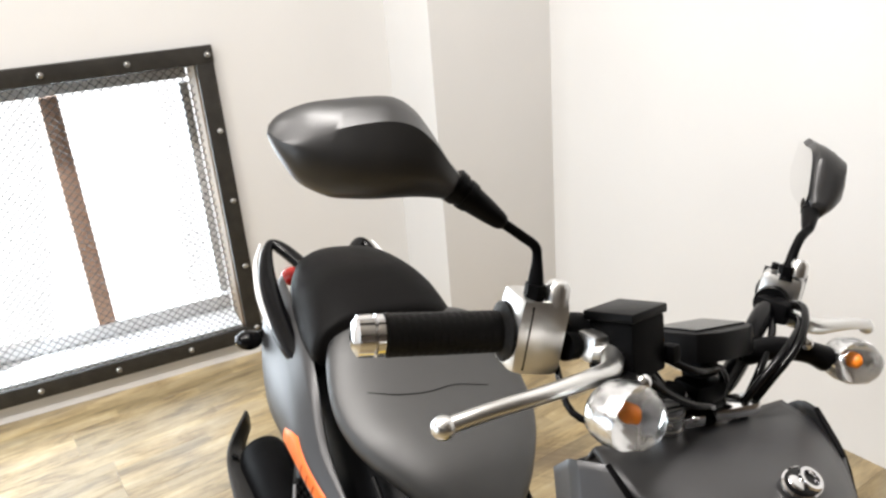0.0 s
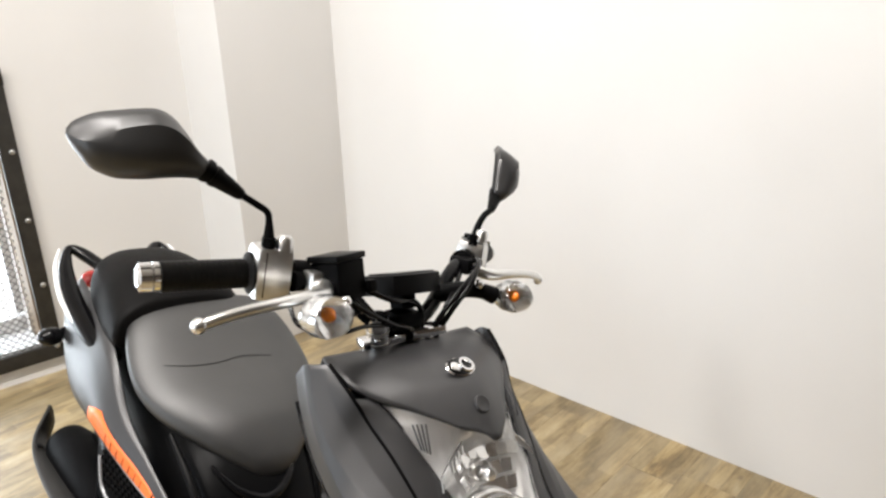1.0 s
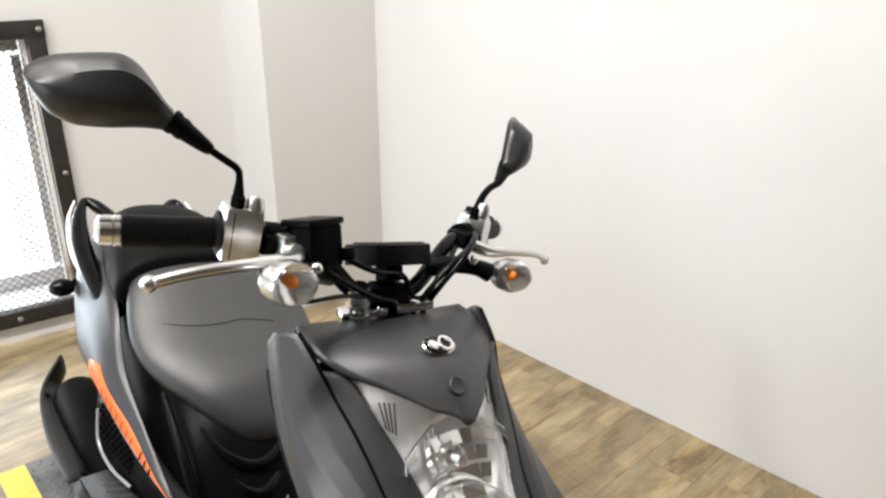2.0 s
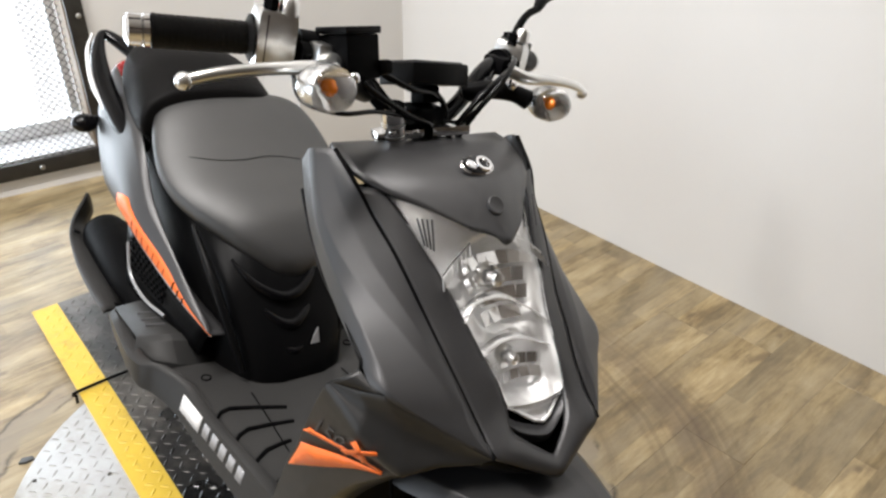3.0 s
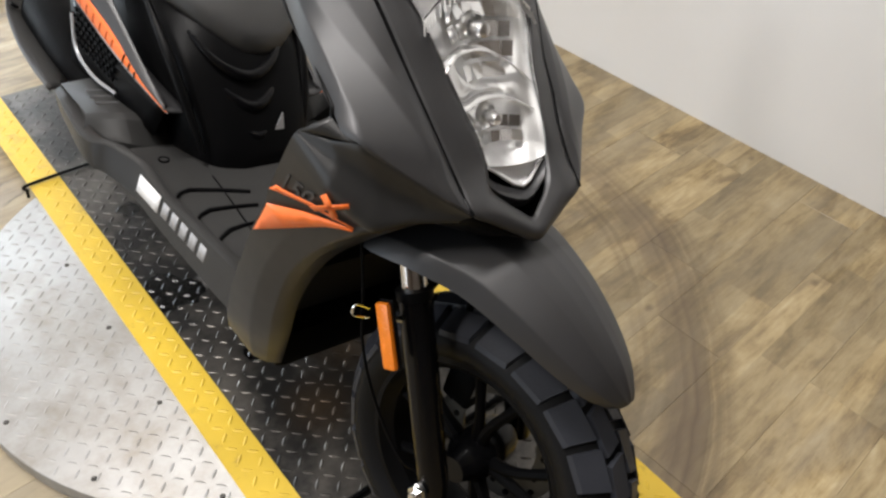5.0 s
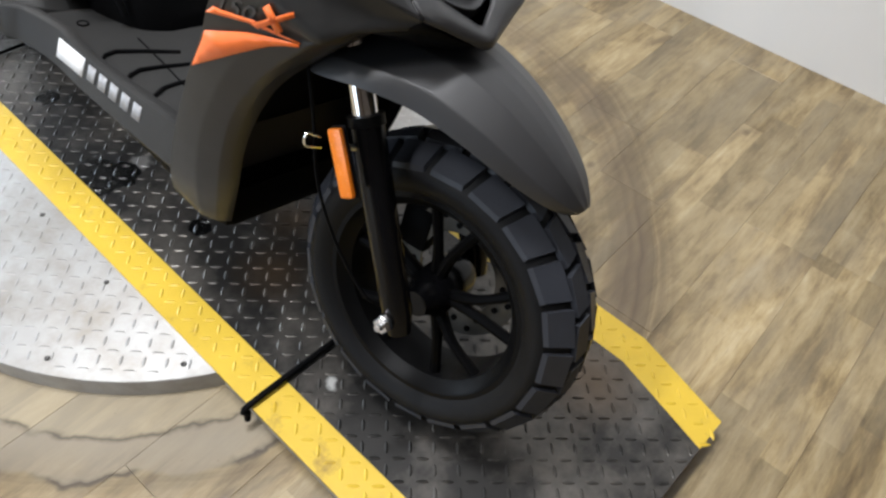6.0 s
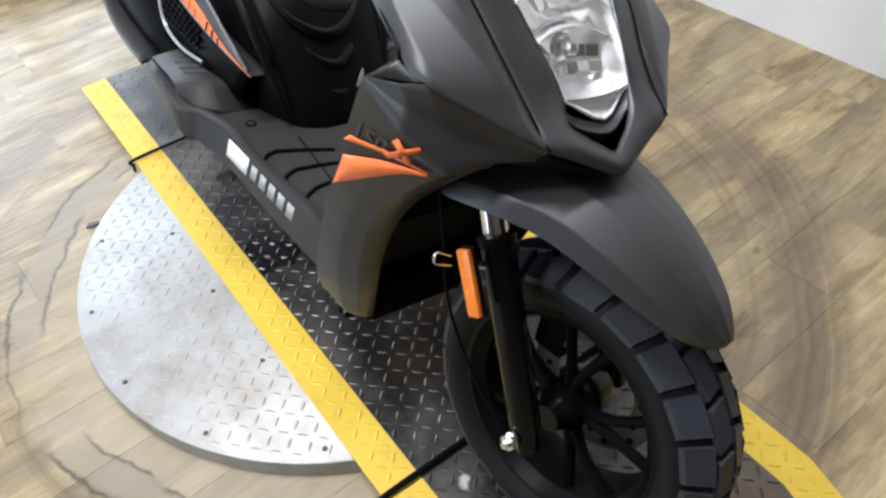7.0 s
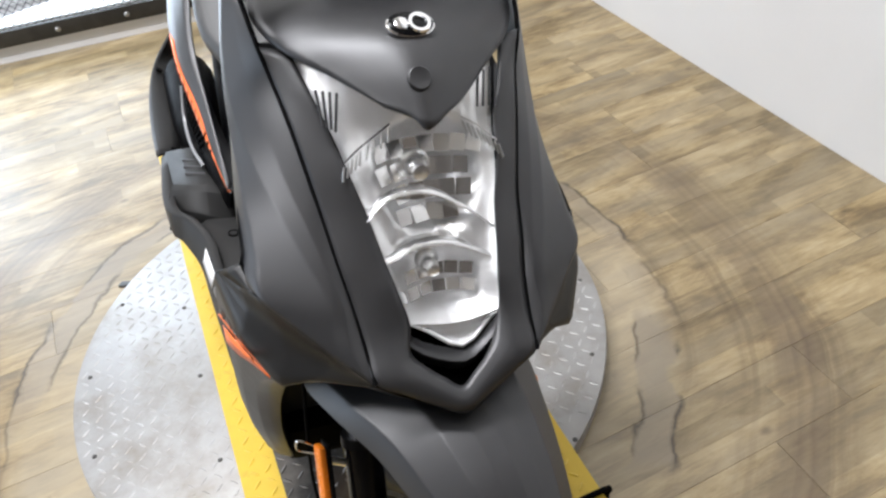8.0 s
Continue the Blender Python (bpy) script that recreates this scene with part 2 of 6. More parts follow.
def floor_material():
    m = mat("oak look vinyl plank", (0.50, 0.40, 0.27), 0.36, spec=0.6, var=0.1, scale=2.5, bump=0.05, bump_scale=120, rough_var=0.1)
    t, n, b = nodes_of(m)
    co = n.new("ShaderNodeTexCoord")
    oi = n.new("ShaderNodeObjectInfo")
    # grain runs along each plank, shifted by chance from plank to plank
    cmb = n.new("ShaderNodeCombineXYZ")
    sh = math_node(t, "MULTIPLY", oi.outputs["Random"], 37.0)
    t.links.new(sh, cmb.inputs[0])
    t.links.new(sh, cmb.inputs[1])
    add = n.new("ShaderNodeVectorMath")
    t.links.new(co.outputs["Object"], add.inputs[0])
    t.links.new(cmb.outputs[0], add.inputs[1])
    v = add.outputs[0]
    blotch = noise_node(t, stretched(t, v, 4.0, 11.0), 1.5, 8, 0.62, 0.5)
    streak = noise_node(t, stretched(t, v, 4.5, 42.0), 2.0, 8, 0.7, 0.3)
    fine = noise_node(t, stretched(t, v, 14.0, 170.0), 3.0, 5, 0.65)
    tone = math_node(t, "ADD", math_node(t, "MULTIPLY", blotch, 0.62), math_node(t, "MULTIPLY", streak, 0.38))
    base = ramp_node(t, tone, [(0.34, (0.085, 0.055, 0.024)), (0.43, (0.19, 0.134, 0.060)), (0.50, (0.30, 0.222, 0.106)), (0.57, (0.375, 0.290, 0.155)), (0.66, (0.445, 0.365, 0.225))])
    grey = ramp_node(t, noise_node(t, stretched(t, v, 1.2, 5.0), 2.3, 5, 0.55, 0.4), [(0.48, 0.0), (0.68, 0.5)])
    base = mix_node(t, grey, base, (0.19, 0.162, 0.118))
    base = mix_node(t, ramp_node(t, fine, [(0.34, 0.30), (0.5, 0.0)]), base, (0.12, 0.083, 0.043))
    # narrow strips within each plank, paler and greyer by turns
    sep = n.new("ShaderNodeSeparateXYZ")
    t.links.new(co.outputs["Object"], sep.inputs[0])
    strip = math_node(t, "FLOOR", math_node(t, "MULTIPLY_ADD", sep.outputs["Y"], 20.3, 1.5))

    def chance(a, b, c):
        cv, wn = n.new("ShaderNodeCombineXYZ"), n.new("ShaderNodeTexWhiteNoise")
        for k, q in enumerate((a, b, c)):
            if isinstance(q, (int, float)):
                cv.inputs[k].default_value = q
            else:
                t.links.new(q, cv.inputs[k])
        t.links.new(cv.outputs[0], wn.inputs["Vector"])
        return wn.outputs["Value"]
    seg = math_node(t, "FLOOR", math_node(t, "MULTIPLY_ADD", sep.outputs["X"], 2.6, math_node(t, "MULTIPLY", chance(strip, sh, 1.0), 3.0)))
    tone_s = math_node(t, "MULTIPLY_ADD", chance(strip, seg, sh), 0.42, 0.80)
    dull = math_node(t, "MULTIPLY", chance(seg, strip, math_node(t, "ADD", sh, 5.0)), 0.38)
    base = mix_node(t, dull, base, (0.285, 0.235, 0.150))
    hs = n.new("ShaderNodeHueSaturation")
    t.links.new(tone_s, hs.inputs["Value"])
    t.links.new(base, hs.inputs["Color"])
    base = hs.outputs[0]
    # small dark knots
    vo = n.new("ShaderNodeTexVoronoi")
    vo.inputs["Scale"].default_value = 1.0
    t.links.new(stretched(t, v, 5.0, 8.0), vo.inputs["Vector"])
    knot = ramp_node(t, math_node(t, "ADD", vo.outputs["Distance"], math_node(t, "MULTIPLY", fine, 0.05)), [(0.05, 0.75), (0.11, 0.0)])
    base = mix_node(t, knot, base, (0.12, 0.085, 0.05))
    hsv = n.new("ShaderNodeHueSaturation")
    mr = n.new("ShaderNodeMapRange")
    mr.inputs["To Min"].default_value, mr.inputs["To Max"].default_value = 0.88, 1.10
    t.links.new(oi.outputs["Random"], mr.inputs["Value"])
    t.links.new(mr.outputs["Result"], hsv.inputs["Value"])
    t.links.new(base, hsv.inputs["Color"])
    base = hsv.outputs[0]
    # brown scuff rings left by the turning plate
    geo = n.new("ShaderNodeNewGeometry")
    pos = geo.outputs["Position"]
    vs = n.new("ShaderNodeVectorMath")
    vs.operation = "DISTANCE"
    vs.inputs[1].default_value = (0.026, 0.70, 0.0)
    t.links.new(pos, vs.inputs[0])
    r0 = vs.outputs["Value"]
    nz = noise_node(t, pos, 2.2, 5)
    rad = math_node(t, "ADD", r0, math_node(t, "MULTIPLY_ADD", nz, 0.08, -0.04))
    env = ramp_node(t, rad, [(0.56, 0.0), (0.655, 0.1), (0.685, 0.6), (0.715, 0.15), (0.77, 0.2), (0.80, 0.65), (0.83, 0.35), (0.86, 0.6), (0.89, 0.95), (0.93, 0.9), (0.965, 0.6), (1.0, 0.0)])
    cr = n.new("ShaderNodeCombineXYZ")
    t.links.new(math_node(t, "MULTIPLY", rad, 34.0), cr.inputs[0])
    lines = ramp_node(t, noise_node(t, cr.outputs[0], 1.3, 3, 0.6), [(0.36, 0.25), (0.60, 1.0)])
    mask = ramp_node(t, noise_node(t, pos, 1.5, 3), [(0.38, 0.35), (0.56, 1.0)])
    fac = math_node(t, "MULTIPLY", math_node(t, "MULTIPLY", env, lines), mask)
    base = mix_node(t, fac, base, (0.085, 0.055, 0.027))
    pale = ramp_node(t, rad, [(0.50, 0.55), (0.63, 0.5), (0.67, 0.0)])
    base = mix_node(t, math_node(t, "MULTIPLY", pale, mask), base, (0.36, 0.315, 0.235))
    # torn worn channel round the plate: bare grey backing with dark ragged edges
    rw = math_node(t, "ADD", r0, math_node(t, "MULTIPLY_ADD", noise_node(t, pos, 4.0, 5, 0.55), 0.15, -0.075))
    gate = ramp_node(t, noise_node(t, pos, 2.1, 2), [(0.40, 0.0), (0.46, 1.0)])
    band = math_node(t, "MULTIPLY", ramp_node(t, rw, [(0.606, 0.0), (0.614, 0.6), (0.672, 0.6), (0.680, 0.0)]), gate)
    base = mix_node(t, band, base, (0.215, 0.182, 0.138))
    edge = ramp_node(t, rw, [(0.604, 0.0), (0.6095, 0.8), (0.615, 0.0), (0.670, 0.0), (0.6765, 1.0), (0.683, 0.0)])
    edge = math_node(t, "MULTIPLY", math_node(t, "MULTIPLY", edge, gate), ramp_node(t, noise_node(t, pos, 7.0, 2), [(0.42, 0.0), (0.50, 1.0)]))
    base = mix_node(t, edge, base, (0.035, 0.024, 0.014))
    # broad tyre scuff
    scuff = ramp_node(t, math_node(t, "ADD", r0, math_node(t, "MULTIPLY_ADD", nz, 0.06, -0.03)), [(0.845, 0.0), (0.865, 0.6), (0.92, 0.6), (0.94, 0.0)])
    base = mix_node(t, math_node(t, "MULTIPLY", scuff, mask), base, (0.13, 0.092, 0.055))
    # grime in flecks
    fleck = ramp_node(t, noise_node(t, pos, 60.0, 4, 0.7), [(0.66, 0.0), (0.74, 0.55)])
    base = mix_node(t, fleck, base, (0.15, 0.11, 0.07))
    t.links.new(base, b.inputs["Base Color"])
    return m


def plate_material(name, colour, worn, rough, metal, amount, scale=9.0):
    """Tread plate: paint or bare metal with grime and rubbed spots."""
    m = mat(name, colour, rough, metal=metal, var=0.12, scale=30, bump=0.1, bump_scale=400)
    t, n, b = nodes_of(m)
    geo = n.new("ShaderNodeNewGeometry")
    nz = n.new("ShaderNodeTexNoise")
    nz.inputs["Scale"].default_value, nz.inputs["Detail"].default_value, nz.inputs["Roughness"].default_value = scale, 8, 0.65
    t.links.new(geo.outputs["Position"], nz.inputs["Vector"])
    rp = n.new("ShaderNodeValToRGB")
    rp.color_ramp.elements[0].position = 0.62 - amount
    rp.color_ramp.elements[1].position = 0.72
    t.links.new(nz.outputs["Fac"], rp.inputs[0])
    mx = n.new("ShaderNodeMix")
    mx.data_type = "RGBA"
    mx.inputs["B"].default_value = (*worn, 1)
    src = b.inputs["Base Color"].links[0].from_socket
    t.links.new(src, mx.inputs["A"])
    t.links.new(rp.outputs[0], mx.inputs["Factor"])
    t.links.new(mx.outputs["Result"], b.inputs["Base Color"])
    return m


def runway_material():
    """Black paint rubbed to brown-grey metal, with spilled oil."""
    m = plate_material("black painted tread plate", (0.030, 0.0285, 0.027), (0.165, 0.150, 0.133), 0.34, 0.6, 0.17, 6.0)
    t, n, b = nodes_of(m)
    geo = n.new("ShaderNodeNewGeometry")
    pos = wobbled(t, geo.outputs["Position"], 45.0, 0.035)
    base = b.inputs["Base Color"].links[0].from_socket
    rough = b.inputs["Roughness"].links[0].from_socket
    base = mix_node(t, math_node(t, "MULTIPLY", near_spot(t, pos, -0.067, 0.709, 0.014, 0.024), 0.8), base, (0.30, 0.29, 0.28))
    base = mix_node(t, near_spot(t, pos, -0.101, 0.094, 0.004, 0.012), base, (0.6, 0.6, 0.58))
    for x, y, r in ((-0.037, 0.327, 0.05), (0.211, -0.172, 0.06), (0.057, 0.405, 0.04)):
        base = mix_node(t, math_node(t, "MULTIPLY", near_spot(t, pos, x, y, r * 0.2, r * 1.6), 0.7), base, (0.085, 0.055, 0.03))
    dark = near_spot(t, pos, -0.146, 0.742, 0.036, 0.039)
    for x, y, r in ((-0.116, 0.703, 0.036), (-0.150, 0.690, 0.020), (-0.074, 0.495, 0.018), (-0.111, 0.995, 0.022)):
        dark = math_node(t, "MAXIMUM", dark, near_spot(t, pos, x, y, r, r + 0.006))
    base = mix_node(t, dark, base, (0.002, 0.002, 0.002))
    t.links.new(base, b.inputs["Base Color"])
    rr = n.new("ShaderNodeMapRange")
    rr.inputs["To Min"].default_value, rr.inputs["To Max"].default_value = 0.36, 0.24
    t.links.new(dark, rr.inputs["Value"])
    t.links.new(rr.outputs["Result"], b.inputs["Roughness"])
    inv = math_node(t, "MULTIPLY_ADD", dark, -0.6, 0.6)
    t.links.new(inv, b.inputs["Metallic"])
    return m


M_FLOOR = floor_material()
M_PLATE = plate_material("bare tread plate", (0.35, 0.343, 0.333), (0.23, 0.206, 0.174), 0.50, 0.5, 0.17)
M_BPLATE = runway_material()
M_YELLOW = plate_material("worn yellow paint", (0.62, 0.42, 0.03), (0.28, 0.18, 0.03), 0.45, 0.0, 0.05, 14.0)


# ---- mesh helpers ----
def smooth_mesh(me, angle=40):
    for p in me.polygons:
        p.use_smooth = True
    me.set_sharp_from_angle(angle=radians(angle))


def part(name, bm, material, parent, label="", angle=40, m=None):
    """Links a bmesh as one mesh object under a thing or a part."""
    bmesh.ops.recalc_face_normals(bm, faces=bm.faces)
    me = bpy.data.meshes.new(name)
    bm.to_mesh(me)
    bm.free()
    smooth_mesh(me, angle)
    for one in (material if isinstance(material, (list, tuple)) else (material,)):
        me.materials.append(one)
    ob = new(name, me)
    if parent is not None:
        ob.parent = parent
    if m is not None:
        ob.matrix_basis = m
    if label:
        tagged(ob, label)
    return ob


def box(bm, cx, cy, cz, sx, sy, sz, bevel=0.0, m=None):
    r = bmesh.ops.create_cube(bm, size=1.0, matrix=(m or Matrix()) @ Matrix.Translation((cx, cy, cz)) @ Matrix.Diagonal((sx, sy, sz, 1)))
    if bevel:
        es = list({e for v in r["verts"] for e in v.link_edges})
        bmesh.ops.bevel(bm, geom=es, offset=bevel, segments=2, profile=0.6, affect="EDGES")
    return bm


def boxed(sx, sy, sz, bevel=0.0, c=(0, 0, 0)):
    return box(bmesh.new(), *c, sx, sy, sz, bevel)


def catmull(pts, n=6):
    """A smooth curve through the given rows of numbers."""
    p = [np.array(q, float) for q in pts]
    p = [2 * p[0] - p[1], *p, 2 * p[-1] - p[-2]]
    out = []
    for i in range(1, len(p) - 2):
        for k in range(n):
            s = k / n
            out.append(0.5 * (2 * p[i] + (p[i + 1] - p[i - 1]) * s + (2 * p[i - 1] - 5 * p[i] + 4 * p[i + 1] - p[i + 2]) * s * s + (3 * p[i] - p[i - 1] - 3 * p[i + 1] + p[i + 2]) * s ** 3))
    out.append(p[-2])
    return out


def skin(bm, rings, closed=True, cap=True):
    """Quads between rings of equally many points."""
    vs = [[bm.verts.new(tuple(q)) for q in ring] for ring in rings]
    n = len(vs[0])
    for a, b in zip(vs, vs[1:]):
        for i in range(n if closed else n - 1):
            j = (i + 1) % n
            try:
                bm.faces.new((a[i], a[j], b[j], b[i]))
            except ValueError:
                pass
    if cap and closed:
        bm.faces.new(vs[0])
        bm.faces.new(list(reversed(vs[-1])))
    return vs


def tube(bm, pts, radius, sides=12, curve=5, cap=True):
    """A round rod along a smooth line; radius one number or one for each point."""
    rr = [radius] * len(pts) if isinstance(radius, (int, float)) else radius
    rows = catmull([(*p, r) for p, r in zip(pts, rr)], curve) if curve > 1 else [np.array((*p, r)) for p, r in zip(pts, rr)]
    rings, up = [], None
    for i, q in enumerate(rows):
        a, b = rows[max(0, i - 1)], rows[min(len(rows) - 1, i + 1)]
        d = Vector(b[:3]) - Vector(a[:3])
        d.normalize()
        if up is None:
            up = d.orthogonal().normalized()
        up = (up - d * up.dot(d)).normalized()
        side = d.cross(up)
        c, r = Vector(q[:3]), float(q[3])
        rings.append([c + r * (math.cos(k * math.tau / sides) * up + math.sin(k * math.tau / sides) * side) for k in range(sides)])
    skin(bm, rings, cap=cap)
    return bm


def lathe(bm, profile, sides=32, axis="X", m=None, closed_profile=False):
    """Turns (along, radius) pairs about an axis."""
    rings = []
    for k in range(sides):
        a = k * math.tau / sides
        ring = []
        for u, r in profile:
            c, s = r * math.cos(a), r * math.sin(a)
            v = {"X": (u, c, s), "Y": (c, u, s), "Z": (c, s, u)}[axis]
            ring.append((m @ Vector(v)) if m else Vector(v))
        rings.append(ring)
    vs = [[bm.verts.new(q) for q in ring] for ring in rings]
    n = len(profile)
    for k in range(sides):
        a, b = vs[k], vs[(k + 1) % sides]
        for i in range(n if closed_profile else n - 1):
            j = (i + 1) % n
            bm.faces.new((a[i], a[j], b[j], b[i]))
    if not closed_profile:
        for i, rev in ((0, False), (n - 1, True)):
            if profile[i][1] > 1e-5:
                ring = [v[i] for v in vs]
                bm.faces.new(ring[::-1] if rev else ring)
    bmesh.ops.remove_doubles(bm, verts=bm.verts, dist=1e-6)
    return bm


def prism(bm, outline, z0, z1, m=None, bevel=0.0):
    """A flat outline in x, y given a thickness along z."""
    a = [bm.verts.new((m or Matrix()) @ Vector((x, y, z0))) for x, y in outline]
    b = [bm.verts.new((m or Matrix()) @ Vector((x, y, z1))) for x, y in outline]
    n = len(a)
    faces = [bm.faces.new(a[::-1]), bm.faces.new(b)]
    faces += [bm.faces.new((a[i], a[(i + 1) % n], b[(i + 1) % n], b[i])) for i in range(n)]
    if bevel:
        es = list(faces[1].edges)
        bmesh.ops.bevel(bm, geom=es, offset=bevel, segments=2, profile=0.6, affect="EDGES")
    return bm


def thing(name, label, category, group="", kind="", m=None):
    ob = new(name)
    ob.empty_display_size = 0.1
    if m is not None:
        ob.matrix_world = m
    return tagged(ob, label, category, group, kind)


# ---- the room ----
def in_room(name, bm, material, label, kind="structure", parent=None):
    ob = part(name, bm, material, parent, label)
    if parent is None:
        ob.matrix_world = ROOM_M
    return tagged(ob, kind=kind)


WX0, WX1, WZ0, WZ1 = -1.44, 0.172, 0.09, 1.06   # window opening in the wall
T = 0.24
bm = bmesh.new()
box(bm, (XL + WX0) / 2, T / 2, CEIL / 2, WX0 - XL, T, CEIL)
box(bm, (WX1 + XR) / 2, T / 2, CEIL / 2, XR - WX1, T, CEIL)
box(bm, (WX0 + WX1) / 2, T / 2, WZ0 / 2, WX1 - WX0, T, WZ0)
box(bm, (WX0 + WX1) / 2, T / 2, (WZ1 + CEIL) / 2, WX1 - WX0, T, CEIL - WZ1)
tagged(in_room("wall_north", bm, M_WALL, "warm white painted wall with a low meshed window"), category="wall")
bm = bmesh.new()
box(bm, 0.1, 0.95, CEIL / 2, 0.2, 3.5, CEIL)
EAST_M = Matrix.Translation((1.388, 0, 0)) @ Matrix.Rotation(radians(5.0), 4, "Z")
ew = tagged(part("wall_east", bm, M_WALL, None), "plain warm white painted wall", "wall", kind="structure")
ew.matrix_world = EAST_M
# unseen stretch of the east wall, added dark to cut reflections on the scooter
bm = bmesh.new()
box(bm, 0.1, -4.351, CEIL / 2, 0.2, 7.098, CEIL)
eb = tagged(part("wall_east_far", bm, M_UNSEENDARK, None), "unseen dark brown wall, added to cut reflections", "wall", kind="structure")
eb.matrix_world = EAST_M
# west and south walls are unseen, added dark to lower the fill
bm = bmesh.new()
box(bm, XL - 0.1, (YB + DOOR_Y0) / 2, CEIL / 2, 0.2, DOOR_Y0 - YB, CEIL)
box(bm, XL - 0.1, (DOOR_Y1 + T) / 2, CEIL / 2, 0.2, T - DOOR_Y1, CEIL)
box(bm, XL - 0.1, (DOOR_Y0 + DOOR_Y1) / 2, (CEIL + DOOR_H) / 2, 0.2, DOOR_Y1 - DOOR_Y0, CEIL - DOOR_H)
tagged(in_room("wall_west", bm, M_UNSEENDARK, "unseen dark brown wall, added to cut fill, with a wide open doorway"), category="wall")
bm = bmesh.new()
box(bm, XL + 0.012, DOOR_Y0 - 0.04, DOOR_H / 2, 0.02, 0.08, DOOR_H, 0.003)
box(bm, XL + 0.012, DOOR_Y1 + 0.04, DOOR_H / 2, 0.02, 0.08, DOOR_H, 0.003)
box(bm, XL + 0.012, (DOOR_Y0 + DOOR_Y1) / 2, DOOR_H + 0.04, 0.02, DOOR_Y1 - DOOR_Y0 + 0.16, 0.08, 0.003)
tagged(in_room("trim", bm, M_STEEL, "dark steel trim round the wide doorway"), category="trim")
bm = bmesh.new()
box(bm, (XL + XR) / 2 + 0.1, YB - 0.1, CEIL / 2, XR - XL + 0.8, 0.2, CEIL)
tagged(in_room("wall_south", bm, M_UNSEENDARK, "unseen dark brown wall, added to cut reflections"), category="wall")
bm = bmesh.new()
box(bm, (XL + XR) / 2 + 0.2, (YB + T) / 2, CEIL + 0.1, XR - XL + 0.9, T - YB + 0.2, 0.2)
tagged(in_room("ceiling", bm, M_CEIL, "plain white boarded ceiling"), category="ceiling")
# pier that fills the corner
bm = boxed(0.9, 0.6, CEIL, 0.003, (0.45, 0.3, CEIL / 2))
pier = tagged(part("wall_pier", bm, M_WALL, None), "square painted pier in the corner", "wall", kind="structure")
pier.matrix_world = Matrix.Translation((0.775, 2.035, 0)) @ Matrix.Rotation(radians(-3.2), 4, "Z")


def ceiling_light(lx, ly):
    ob = thing("ceiling_light", "flat white rectangular ceiling light panel", "lamp", "ceiling lights", m=ROOM_M @ pose(lx, ly, CEIL - 0.03))
    bm = bmesh.new()
    box(bm, 0, 0.155, 0, 1.25, 0.03, 0.06, 0.004)
    box(bm, 0, -0.155, 0, 1.25, 0.03, 0.06, 0.004)
    box(bm, 0.61, 0, 0, 0.03, 0.28, 0.06, 0.004)
    box(bm, -0.61, 0, 0, 0.03, 0.28, 0.06, 0.004)
    part("frame", bm, M_SILL, ob)
    part("diffuser", boxed(1.19, 0.28, 0.02, c=(0, 0, 0.01)), M_LAMP, ob)


for lx, ly in CEILING_LAMPS:
    ceiling_light(lx, ly)

# floor slab under the planks
bm = bmesh.new()
box(bm, (XL + XR) / 2 + 0.2, (YB + T) / 2, -0.06, XR - XL + 0.8, T - YB, 0.1)
FLOOR = tagged(in_room("floor", bm, M_DEEP, "oak look plank floor with scuff rings round the turntable"), category="floor")


